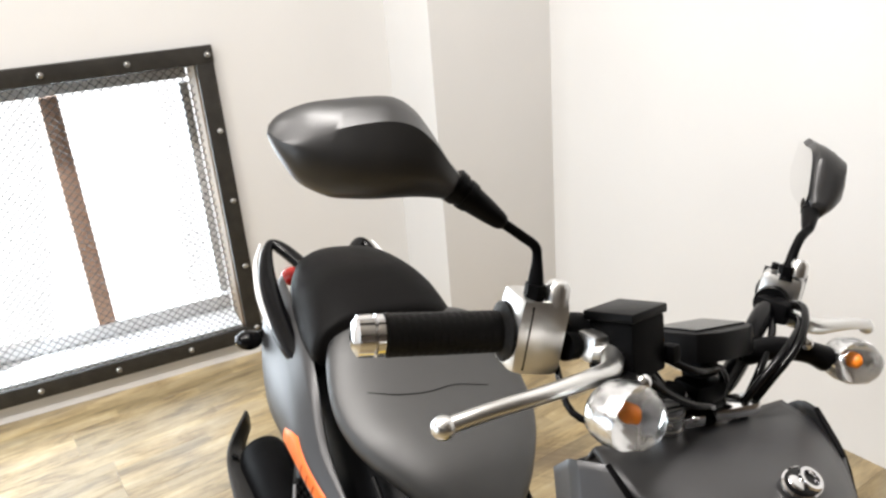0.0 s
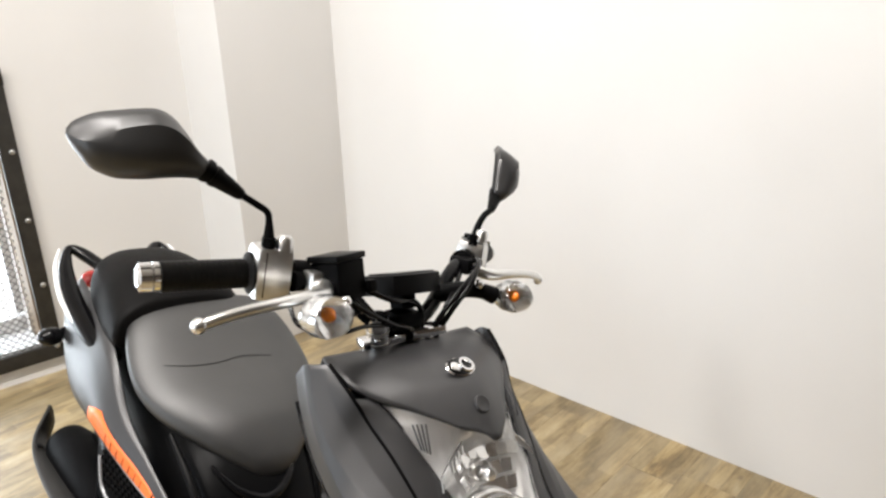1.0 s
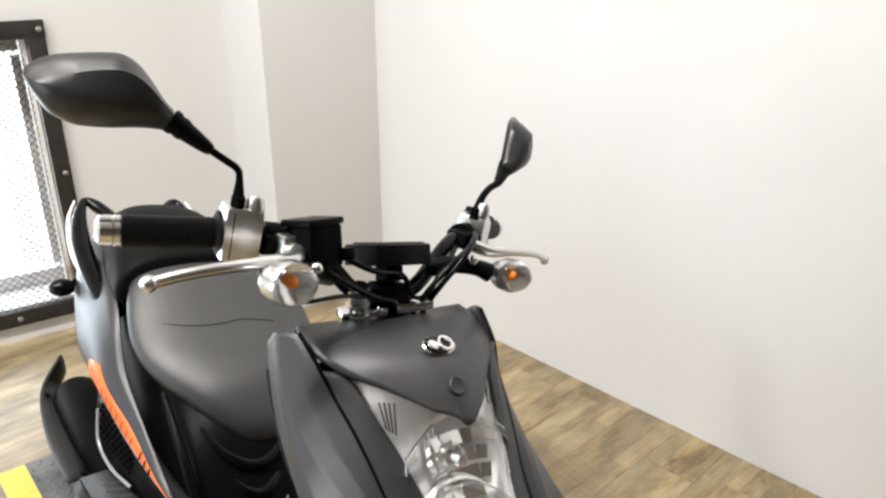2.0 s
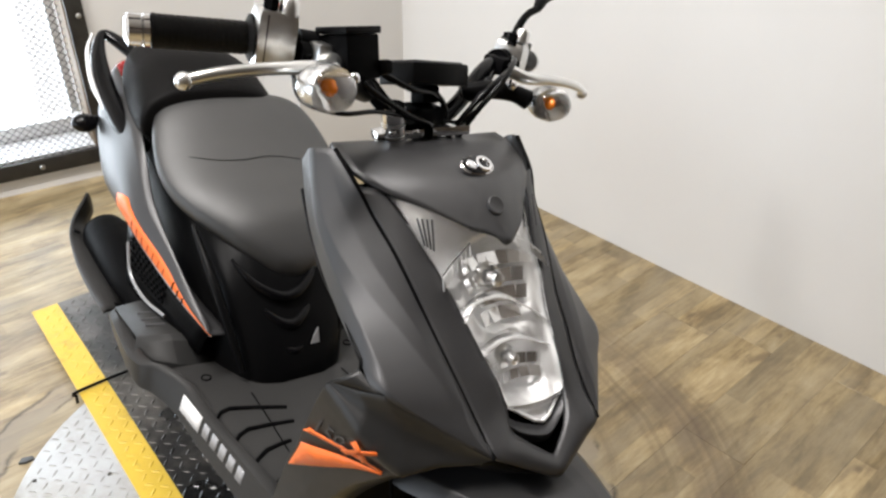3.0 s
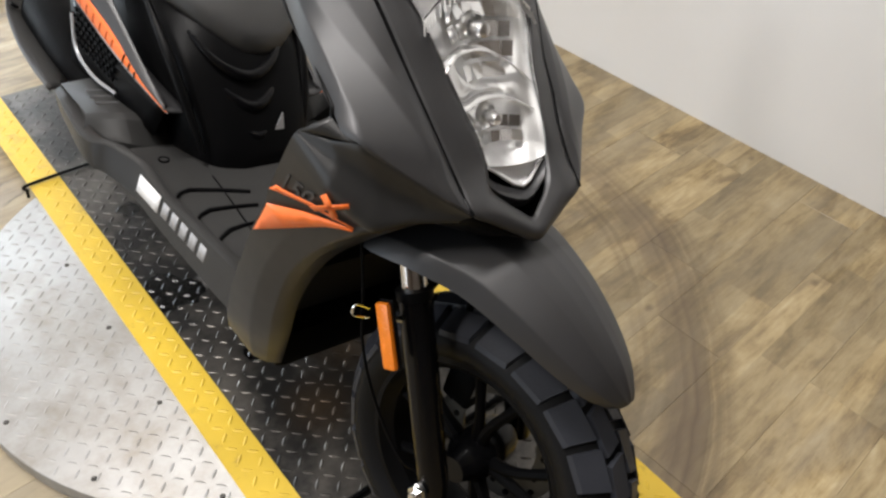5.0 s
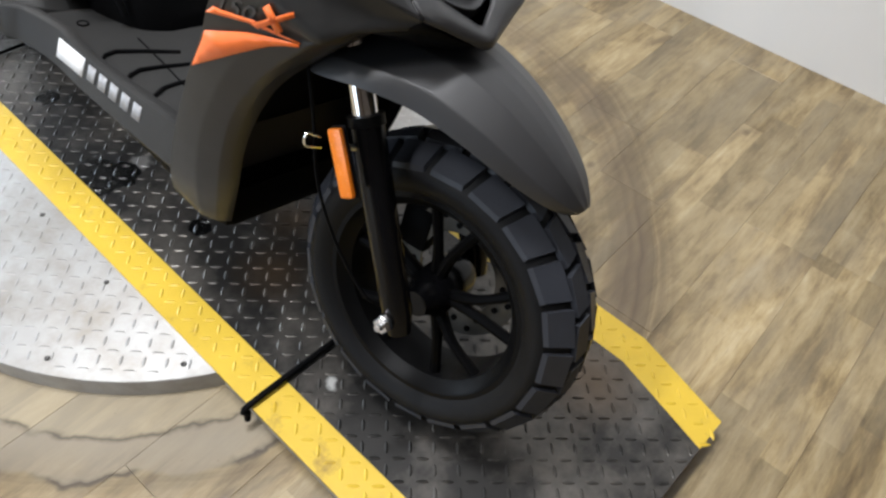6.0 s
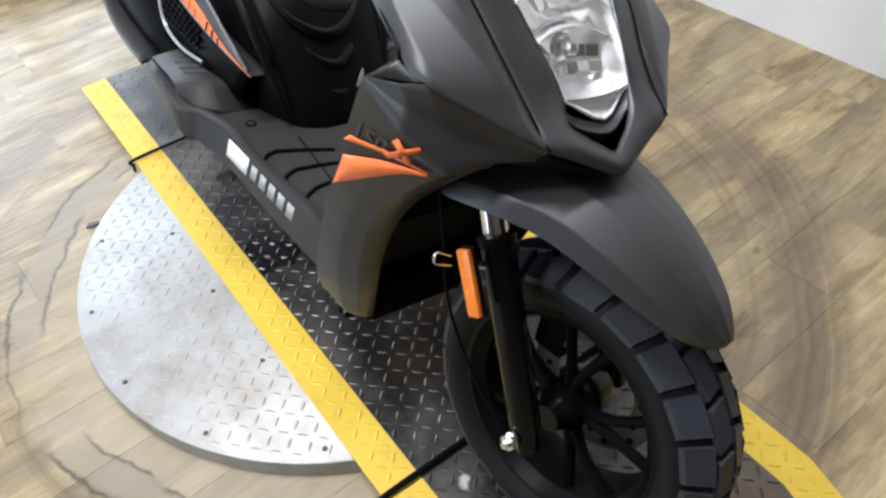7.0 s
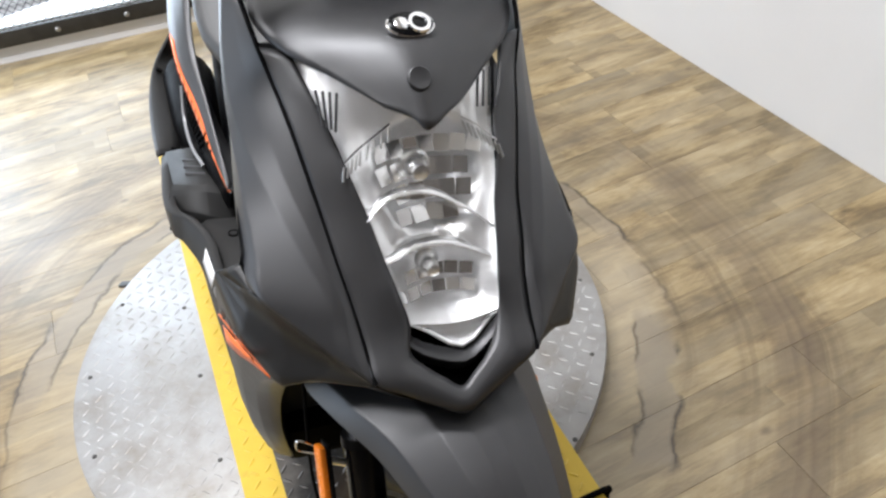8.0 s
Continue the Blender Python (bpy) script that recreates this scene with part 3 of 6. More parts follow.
# ---- the window ----
def window():
    win = thing("window_1", "low window behind black wire mesh in a bolted steel frame", "window", kind="structure", m=ROOM_M)
    cx, cz, w, h = (WX0 + WX1) / 2, (WZ0 + WZ1) / 2, WX1 - WX0, WZ1 - WZ0
    # steel angle frame flat on the wall
    fw = 0.055
    for nm, (x, z, sx, sz) in {"top_rail": (cx, WZ1 + 0.0, w + 2 * 0.03, fw), "bottom_rail": (cx, WZ0 + 0.0, w + 2 * 0.03, fw),
                               "side_rail": (WX1 + 0.0, cz, fw, h - fw), "other_side_rail": (WX0 - 0.0, cz, fw, h - fw)}.items():
        fr = part("window_frame", boxed(sx, 0.02, sz, 0.003, (x, -0.012, z)), M_STEEL, win)
        for k in range(8 if sx > sz else 4):
            bx, bz = (WX1 + 0.012 - 0.236 * k - (0 if z > 0.5 else 0.236), z) if sx > sz else (x + 0.008, WZ1 - 0.005 - 0.236 * (k + 1))
            bm = lathe(bmesh.new(), [(0, 0.0095), (0.004, 0.009), (0.0075, 0.006), (0.009, 0.0)], 12, "Z", pose(bx, -0.022, bz, 90, 0, 0))
            part("bolt", bm, M_BOLT, fr)
    # timber lining and sill in the opening
    part("lining", boxed(0.03, 0.17, h, 0.002, (WX1 - 0.017, 0.09, cz)), M_WOOD, win)
    part("lining", boxed(0.03, 0.17, h, 0.002, (WX0 + 0.017, 0.09, cz)), M_WOOD, win)
    part("lining", boxed(w - 0.07, 0.17, 0.03, 0.002, (cx, 0.09, WZ1 - 0.017)), M_STEEL, win)
    part("window_sill", boxed(w - 0.07, 0.2, 0.03, 0.003, (cx, 0.11, WZ0 + 0.017)), M_SILL, win)
    # sash set back, with a timber mullion
    sash = part("window_frame", boxed(w - 0.07, 0.04, 0.05, 0.003, (cx, 0.2, WZ0 + 0.06)), M_SILL, win)
    part("window_frame", boxed(w - 0.07, 0.04, 0.05, 0.003, (cx, 0.2, WZ1 - 0.06)), M_SILL, win)
    part("window_frame", boxed(0.03, 0.04, h - 0.2, 0.003, (WX1 - 0.05, 0.2, cz)), M_SILL, win)
    part("mullion", boxed(0.055, 0.05, h - 0.18, 0.003, (-0.29, 0.2, cz)), M_MULLION, win)
    part("mullion", boxed(0.055, 0.05, h - 0.18, 0.003, (-0.83, 0.2, cz)), M_MULLION, win)
    for x0, x1 in ((WX0 + 0.035, -0.86), (-0.80, -0.325), (-0.258, WX1 - 0.088)):
        pane = part("pane", boxed(x1 - x0, 0.004, h - 0.2, 0, ((x0 + x1) / 2, 0.2, cz)), M_LENS, win)
        pane.visible_shadow = False
    # expanded wire mesh: diamonds 26 by 12 mm
    bm = bmesh.new()
    dx, dz, t = 0.0265, 0.0125, 0.0017
    verts, faces = [], []
    x0, x1, z0, z1 = WX0 + 0.03, WX1 - 0.03, WZ0 + 0.028, WZ1 - 0.028
    nx, nz = int((x1 - x0) / dx), int((z1 - z0) / dz)

    def strand(a, b):
        k = len(verts)
        for (x, z) in (a, b):
            verts.extend([(x - t, 0.0, z), (x, -0.003, z + t), (x + t, 0.0, z), (x, 0.003, z - t)])
        for i in range(4):
            j = (i + 1) % 4
            faces.append((k + i, k + j, k + 4 + j, k + 4 + i))

    for r in range(nz):
        for c in range(nx):
            x, z = x0 + c * dx, z0 + r * dz
            if r % 2 == 0:
                strand((x, z), (x + dx / 2, z + dz))
                strand((x + dx, z), (x + dx / 2, z + dz))
            else:
                strand((x + dx / 2, z), (x, z + dz))
                strand((x + dx / 2, z), (x + dx, z + dz))
    bm.free()
    me = bpy.data.meshes.new("wire_mesh")
    me.from_pydata(verts, [], faces)
    me.materials.append(M_WIRE)
    ob = new("wire_mesh", me)
    ob.parent = win
    ob.location = (0, -0.001, 0)
    tagged(ob, "black expanded wire mesh", kind="stuff")


window()
bm = boxed(5.0, 0.02, 3.4, 0, ((WX0 + WX1) / 2, 1.1, 0.9))
tagged(in_room("backdrop", bm, M_DAY, "blown-out bright daylight outside the window"), category="backdrop")


# ---- the turntable ----
TABLE = (0.026, 0.70)
CH_M = Matrix.Translation((0.062, 0, 0)) @ Matrix.Rotation(radians(2.4), 4, "Z")  # the runway across it


def lozenges(inside, x0, x1, y0, y1, z, pitch=0.0245, turn=0.0, high=0.0018):
    """Raised bars of a tread plate, two ways in turn."""
    verts, faces = [], []
    base = []
    for s, (l, w) in enumerate(((0.0118, 0.0032),)):
        for u, v, h in ((-l, 0, 0), (-l * 0.4, -w, 0), (l * 0.4, -w, 0), (l, 0, 0), (l * 0.4, w, 0), (-l * 0.4, w, 0), (-l * 0.45, 0, high), (l * 0.45, 0, high)):
            base.append((u, v, h))
    shape = [(0, 1, 6), (1, 2, 7, 6), (2, 3, 7), (3, 4, 7), (4, 5, 6, 7), (5, 0, 6)]
    ct, st = math.cos(turn), math.sin(turn)
    r = 0
    y = y0
    while y < y1:
        x = x0
        c = 0
        while x < x1:
            if inside(x, y):
                a = turn + (math.pi / 4 if (r + c) % 2 else -math.pi / 4)
                ca, sa = math.cos(a), math.sin(a)
                k = len(verts)
                verts.extend((x + u * ca - v * sa, y + u * sa + v * ca, z + h) for u, v, h in base)
                faces.extend(tuple(k + i for i in f) for f in shape)
            x += pitch
            c += 1
        y += pitch
        r += 1
    me = bpy.data.meshes.new("tread")
    me.from_pydata(verts, [], faces)
    return me


def disc_bolt(parent, x, y, z):
    bm = lathe(bmesh.new(), [(0, 0.0046), (0.0013, 0.0042), (0.0022, 0.0028), (0.0014, 0.0016), (0.0014, 0.0)], 12, "Z", pose(x, y, z))
    part("bolt", bm, M_SCREW, parent)


def turntable():
    tb = thing("turntable", "round bare metal tread plate turntable on the floor", "turntable", m=pose(*TABLE, 0))
    R = 0.535
    bm = lathe(bmesh.new(), [(0.0, R - 0.002), (0.034, R), (0.0385, R - 0.001), (0.04, R - 0.003), (0.04, 0.0)], 128, "Z")
    disc = part("disc", bm, M_PLATE, tb)
    me = lozenges(lambda x, y: x * x + y * y < (R - 0.012) ** 2 and abs((TABLE[0] + x) - (0.062 - 0.042 * (TABLE[1] + y))) > 0.275, -R, R, -R, R, 0.0398, high=0.0010)
    me.materials.append(M_PLATE)
    tr = new("tread", me)
    tr.parent = tb
    tagged(tr, kind="stuff")
    for k in range(16):
        a = radians(12 + 22.5 * k)
        x, y = 0.508 * math.cos(a), 0.508 * math.sin(a)
        if abs(x) > 0.3:
            disc_bolt(tb, x, y, 0.04)
    for y in (-0.43, -0.21, 0.0, 0.205):
        for s in (-1, 1):
            disc_bolt(tb, s * 0.29 - 0.042 * y, y, 0.04)


def runway():
    rw = thing("runway_plate", "black tread plate runway with worn yellow edge strips", "ramp", m=CH_M)
    W, S, Y0, Y1, C = 0.27, 0.065, -0.365, 1.60, 0.17
    z0, z1 = 0.0405, 0.045
    inner = W - S
    out = [(-inner, Y0 + C), (-inner + 0.045, Y0), (inner - 0.045, Y0), (inner, Y0 + C), (inner, Y1), (-inner, Y1)]
    part("plate", prism(bmesh.new(), out, z0, z1), M_BPLATE, rw)
    for s in (-1, 1):
        q = [(s * inner, Y0 + C), (s * (inner - 0.045), Y0), (s * (W - 0.045), Y0), (s * W, Y0 + C), (s * W, Y1), (s * inner, Y1)]
        e = part("edge_strip", prism(bmesh.new(), q if s > 0 else q[::-1], z0, z1), M_YELLOW, rw, "worn yellow painted edge strip")
        # skirt down to the floor
        q2 = [(s * (W - 0.05), Y0 + 0.01), (s * (W - 0.008), Y0 + C), (s * (W - 0.008), Y1 - 0.01), (s * (W - 0.02), Y1 - 0.01), (s * (W - 0.02), Y0 + C), (s * (W - 0.062), Y0 + 0.01)]
        part("skirt", prism(bmesh.new(), q2 if s < 0 else q2[::-1], 0.0, z0), M_PLATE, rw)

        def in_strip(x, y, s=s):
            lim = W if y > Y0 + C else W - 0.045 * (Y0 + C - y) / C
            return lim - S + 0.008 < s * x < lim - 0.008
        me = lozenges(in_strip, -W, W, Y0, Y1 - 0.01, z1 - 0.0002)
        me.materials.append(M_YELLOW)
        tr = new("tread", me)
        tr.parent = rw
        tagged(tr, kind="stuff")
    me = lozenges(lambda x, y: abs(x) < inner - 0.008 - (0.045 * (Y0 + C - y) / C if y < Y0 + C else 0), -W, W, Y0 + 0.01, Y1 - 0.01, z1 - 0.0002)
    me.materials.append(M_BPLATE)
    tr = new("tread", me)
    tr.parent = rw
    tagged(tr, kind="stuff")


turntable()
runway()


def cross_bar(y, r, label):
    ob = thing("tie_down_bar", label, "tie-down", "tie-downs", m=CH_M @ pose(0, y, 0.047))
    bm = bmesh.new()
    e = 0.277
    tube(bm, [(-e - 0.002, 0, -0.028), (-e, 0, -0.01), (-e + 0.006, 0, r), (-0.12, 0, r), (0.12, 0, r), (e - 0.006, 0, r), (e, 0, -0.01), (e + 0.002, 0, -0.028)], r, 8, 4)
    part("bar", bm, M_DEEP, ob)


cross_bar(0.15, 0.0052, "thin black tie-down bar bent over the runway edges")
cross_bar(1.20, 0.0035, "thin black tie-down bar across the runway")


# ---- the scooter: x across (its right side is minus), y to the rear from the front axle, z up ----
SC_M = Matrix.Translation((-0.0285, 0, 0.0455)) @ Matrix.Rotation(radians(11), 4, "Y")
SC = thing("scooter", "graphite and black scooter with orange decals on its side stand", "scooter", m=SC_M)
STEM, AXIS = Vector((0, 0.37, 0.83)), Vector((0, math.sin(radians(27)), math.cos(radians(27))))
ST = Matrix.Translation(STEM) @ Matrix.Rotation(radians(10), 4, AXIS) @ Matrix.Translation(-STEM)  # bars turned to the left


XC = -0.009   # middle plane of the front bodywork


def middle(z):
    """The middle plane leans a little towards the top."""
    return XC + 0.007 * min(1, max(0, (z - 0.70) / 0.13))


def mirror_front(rows):
    return [[(2 * middle(z) - x, y, z) for x, y, z in row] for row in rows]


def mirror_rows(rows, k=1.0):
    return [[(-x * k, y, z) for x, y, z in row] for row in rows]


def refine(rows, nv=5, nu=1):
    """A finer grid: smooth down the rows, straight (nu = 1) or smooth across them."""
    cols = [catmull([r[k] for r in rows], nv) for k in range(len(rows[0]))]
    fine = [[c[i] for c in cols] for i in range(len(cols[0]))]
    return [catmull(r, nu) for r in fine] if nu > 1 else fine


def sheet(rows, nv=5, nu=1):
    bm = bmesh.new()
    skin(bm, refine(rows, nv, nu), closed=False)
    return bm


def soften(rows, w=0.16):
    """Splits each inner line of a grid in two, so that its crease gets a narrow round."""
    out = []
    for r in rows:
        q = [Vector(v) for v in r]
        line = [q[0]]
        for a, b, c in zip(q, q[1:], q[2:]):
            line += [b.lerp(a, w), b.lerp(c, w)]
        out.append([tuple(v) for v in line + [q[-1]]])
    return out


def creased(ob):
    """Keeps the large faces of a panel flat in shading and rounds only its creases."""
    ob.modifiers.new("weights", "WEIGHTED_NORMAL").weight = 60
    return ob


def shell(name, rows, material, parent=SC, thick=0.003, nv=5, nu=1, angle=22, label="", m=None, off=0.0):
    """A moulded panel: a grid of points given a thickness inwards."""
    ob = part(name, sheet(rows, nv, nu), material, parent, label, angle, m)
    so = ob.modifiers.new("thick", "SOLIDIFY")
    so.thickness, so.offset = thick, off
    return ob


def loft(name, sections, material, parent=SC, nv=5, label="", angle=50, m=None, expo=2.6, sides=28, low=0.55):
    """A closed body along y: each section (y, z_top, z_bottom, half_width)."""
    rows = catmull(sections, nv)
    rings = []
    for y, zt, zb, w in rows:
        zc, h = (zt + zb) / 2, (zt - zb) / 2
        ring = []
        for k in range(sides):
            a = k * math.tau / sides
            c, s = math.cos(a), math.sin(a)
            ring.append((w * math.copysign(abs(c) ** (2 / expo), c), y, zc + h * math.copysign(abs(s) ** (2 / expo), s)))
        rings.append(ring)
    bm = bmesh.new()
    skin(bm, rings)
    return part(name, bm, material, parent, label, angle, m)


def blob(bm, c, r, m=None, u=16, v=10):
    bmesh.ops.create_uvsphere(bm, u_segments=u, v_segments=v, radius=1.0, matrix=(m or Matrix()) @ Matrix.Translation(c) @ Matrix.Diagonal((*r, 1)))
    return bm


def rod(name, pts, r, material, parent=SC, sides=12, curve=5, m=None, label=""):
    return part(name, tube(bmesh.new(), pts, r, sides, curve), material, parent, label, 50, m)


# -- front panels
SEAM = [(-0.142, 0.331, 0.845), (-0.135, 0.288, 0.816), (-0.126, 0.261, 0.788), (-0.119, 0.228, 0.763), (-0.112, 0.194, 0.732),
        (-0.106, 0.163, 0.702), (-0.101, 0.132, 0.675), (-0.095, 0.104, 0.648), (-0.091, 0.073, 0.622), (-0.089, 0.045, 0.604)]
RIDGE = [(-0.156, 0.362, 0.836), (-0.168, 0.345, 0.786), (-0.169, 0.318, 0.750), (-0.169, 0.285, 0.716), (-0.171, 0.240, 0.699),
         (-0.174, 0.198, 0.684), (-0.174, 0.165, 0.664), (-0.173, 0.137, 0.649), (-0.172, 0.120, 0.603), (-0.168, 0.112, 0.568)]
BACK = [(-0.151, 0.384, 0.814), (-0.150, 0.385, 0.776), (-0.161, 0.338, 0.741), (-0.166, 0.296, 0.711), (-0.171, 0.247, 0.695),
        (-0.177, 0.205, 0.680), (-0.182, 0.174, 0.660), (-0.176, 0.148, 0.648)]


def mid(a, b, out, s=0.5):
    return tuple(Vector(a).lerp(Vector(b), s) + Vector(out))


V1, WING, NOSE = RIDGE[7], (-0.200, 0.197, 0.635), SEAM[9]
FOLD = (0.80, 0.88, 0.92, 0.76, 0.56, 0.37, 0.25, 0.17)   # how far the second crease lies from the seam
PUFF = (0.3, 0.5, 0.8, 1.1, 1.3, 1.3, 1.1, 0.8)
TURN = (0.0, 0.03, 0.08, 0.13, 0.15, 0.14, 0.12, 0.06)    # how far the ridge lies in from the panel's rear edge
SIDE = [[s, mid(s, r, (-0.0030 * p, -0.006 * p, 0.0040 * p), 0.5 * u), mid(s, r, (-0.005 * p, -0.009 * p, 0.006 * p), u), mid(r, s, (-0.030 * w, -0.030 * w, 0.030 * w), w), b]
        for s, r, b, u, p, w in zip(SEAM[:8], RIDGE[:8], BACK, FOLD, PUFF, TURN)]
SIDE += [[SEAM[8], mid(SEAM[8], mid(NOSE, V1, (0, 0, 0), 0.66), (-0.003, -0.005, 0.003), 0.2), mid(SEAM[8], mid(NOSE, V1, (0, 0, 0), 0.66), (-0.003, -0.004, 0.002), 0.4), mid(NOSE, V1, (0, 0, 0), 0.66), mid(NOSE, V1, (0, 0.001, 0), 0.68)],
         [NOSE, mid(NOSE, V1, (0, 0, 0), 0.07), mid(NOSE, V1, (0, 0, 0), 0.14), mid(NOSE, V1, (0, 0, 0), 0.2), mid(NOSE, V1, (0, 0.001, 0), 0.24)]]
LOWER = [[NOSE, mid(NOSE, V1, (0, 0, 0)), V1, mid(V1, WING, (0.004, 0, -0.004)), WING],
         [mid(NOSE, NOSE, (0.002, 0.004, -0.004)), (-0.119, 0.087, 0.598), (-0.154, 0.120, 0.608), (-0.181, 0.153, 0.620), mid(WING, WING, (0.001, 0.001, -0.004))],
         [(-0.092, 0.058, 0.591), (-0.136, 0.090, 0.579), (-0.164, 0.102, 0.568), (-0.192, 0.150, 0.596), (-0.2030, 0.203, 0.624)],
         [(-0.093, 0.060, 0.589), (-0.132, 0.095, 0.575), (-0.159, 0.113, 0.560), (-0.187, 0.174, 0.566), (-0.201, 0.237, 0.548)]]
LOWER += [[(-0.100, 0.080, 0.585), (-0.130, 0.095, 0.568), (-0.166, 0.125, 0.548), (-0.184, 0.190, 0.528), (-0.196, 0.256, 0.505)],
          [(-0.140, 0.165, 0.495), (-0.158, 0.172, 0.492), (-0.170, 0.182, 0.488), (-0.186, 0.225, 0.474), (-0.193, 0.281, 0.458)],
          [(-0.146, 0.208, 0.428), (-0.160, 0.216, 0.424), (-0.172, 0.226, 0.420), (-0.184, 0.262, 0.404), (-0.189, 0.312, 0.382)],
          [(-0.146, 0.236, 0.355), (-0.158, 0.244, 0.350), (-0.168, 0.252, 0.346), (-0.180, 0.286, 0.332), (-0.184, 0.338, 0.310)],
          [(-0.140, 0.254, 0.285), (-0.150, 0.261, 0.282), (-0.160, 0.270, 0.278), (-0.173, 0.300, 0.268), (-0.178, 0.355, 0.252)],
          [(-0.124, 0.290, 0.190), (-0.132, 0.294, 0.190), (-0.142, 0.299, 0.192), (-0.156, 0.315, 0.197), (-0.165, 0.370, 0.212)]]
for k in range(3):   # fair the lines of the panel
    SIDE = [SIDE[0]] + [[SIDE[i][0]] + [tuple(0.5 * b + 0.25 * (a + c) for a, b, c in zip(SIDE[i - 1][j], SIDE[i][j], SIDE[i + 1][j])) for j in range(1, 5)] for i in range(1, 7)] + SIDE[7:]
WING_TOP = [[tuple(Vector(BACK[7]).lerp(Vector(BACK[6]), s)) for s in (0, 0.33, 0.67, 1)], [tuple(Vector(V1).lerp(Vector(WING), s)) for s in (0, 0.33, 0.67, 1)]]
for flip in (False, True):
    f = mirror_front if flip else (lambda r: r)
    creased(shell("side_panel", soften(f(SIDE), 0.09), M_GREY, label="satin graphite front side panel", angle=60, nu=1, nv=6))
    creased(shell("lower_panel", soften(f(LOWER), 0.09), M_DARK, label="charcoal lower front panel", nv=4, angle=32))
    shell("wing_top", f(WING_TOP), M_DARK, nv=1, nu=2)
    # groove between cover and side panel
    g = f([[s] for s in SEAM])
    rod("seam_trim", [r[0] for r in g], 0.0028, M_DEEP, sides=6, curve=3)

VISOR_HALF = [[(-0.129, 0.362, 0.839), (-0.073, 0.360, 0.8385), (XC - 0.002, 0.358, 0.8375)],
              [(-0.135, 0.322, 0.830), (-0.072, 0.315, 0.8410), (XC + 0.004, 0.306, 0.8450)],
              [(-0.117, 0.279, 0.8160), (-0.062, 0.262, 0.8315), (XC + 0.006, 0.248, 0.8395)],
              [(-0.079, 0.237, 0.8060), (-0.042, 0.220, 0.8140), (XC + 0.004, 0.207, 0.8190)],
              [(-0.041, 0.196, 0.7935), (-0.021, 0.180, 0.7895), (XC, 0.167, 0.7830)]]
VISOR = [r + mirror_front([r[-2::-1]])[0] for r in VISOR_HALF]
shell("front_cover", VISOR, M_GREY, thick=0.006, nv=6, nu=5, angle=60, label="satin graphite front cover", off=0.0)
# rear lip of the cover
LIP = [VISOR[0], [(x * 0.98, y + 0.012, z - 0.022) for x, y, z in VISOR[0]]]
shell("cover_lip", LIP, M_GREY, nv=1, nu=5)
# dash behind it
DASH = [[(-0.105, 0.366, 0.818), (XC, 0.378, 0.806), (0.09, 0.366, 0.818)], [(-0.115, 0.400, 0.800), (XC, 0.42, 0.792), (0.10, 0.400, 0.800)]]
shell("dash_panel", DASH, M_BLACK, nv=2, nu=4)

HL = [(-0.109, 0.278, 0.813), (-0.098, 0.239, 0.788), (-0.085, 0.206, 0.757), (-0.077, 0.179, 0.734), (-0.067, 0.154, 0.706), (-0.059, 0.125, 0.677), (-0.052, 0.101, 0.654), (-0.046, 0.084, 0.630)]
SEAMB = [*SEAM[1:9]]
BEZEL = [[s, mid(s, h, (0, -0.0015, 0.001)), h] for s, h in zip(SEAMB, HL)] + [
    [(-0.0895, 0.047, 0.605), (-0.066, 0.050, 0.609), (-0.051, 0.066, 0.613)],
    [(-0.063, 0.037, 0.592), (-0.049, 0.039, 0.599), (-0.038, 0.052, 0.603)],
    [(-0.036, 0.0275, 0.580), (-0.030, 0.029, 0.589), (-0.024, 0.043, 0.595)],
    [(XC, 0.020, 0.570), (XC, 0.020, 0.581), (XC, 0.035, 0.588)]]
BEZEL_L = mirror_front(BEZEL[:-1])
for i in range(3, 8):   # the lens reaches a little further round on its other side
    x, y, z = BEZEL_L[i][2 if BEZEL_L[i][2][0] < BEZEL_L[i][0][0] else 0]
    k = 2 if BEZEL_L[i][2][0] < BEZEL_L[i][0][0] else 0
    BEZEL_L[i] = [q if j != k else (x + 0.0022 * i, y, z) for j, q in enumerate(BEZEL_L[i])]
BEZEL_R = BEZEL + BEZEL_L[::-1]
shell("headlight_bezel", BEZEL_R, M_GREY, thick=0.004, nv=4, nu=3, angle=40, label="satin graphite headlight surround")
# underside of the nose
CHIN = [[(-0.078, 0.048, 0.601), (-0.042, 0.034, 0.584), (0, 0.025, 0.571), (0.042, 0.034, 0.584), (0.078, 0.048, 0.601)],
        [(-0.098, 0.095, 0.572), (-0.05, 0.075, 0.560), (0, 0.07, 0.556), (0.05, 0.075, 0.560), (0.098, 0.095, 0.572)],
        [(-0.11, 0.20, 0.56), (-0.05, 0.20, 0.555), (0, 0.2, 0.553), (0.05, 0.20, 0.555), (0.11, 0.2, 0.56)]]
shell("chin_panel", CHIN, M_BLACK, nv=3, nu=3, m=pose(XC, 0, 0))
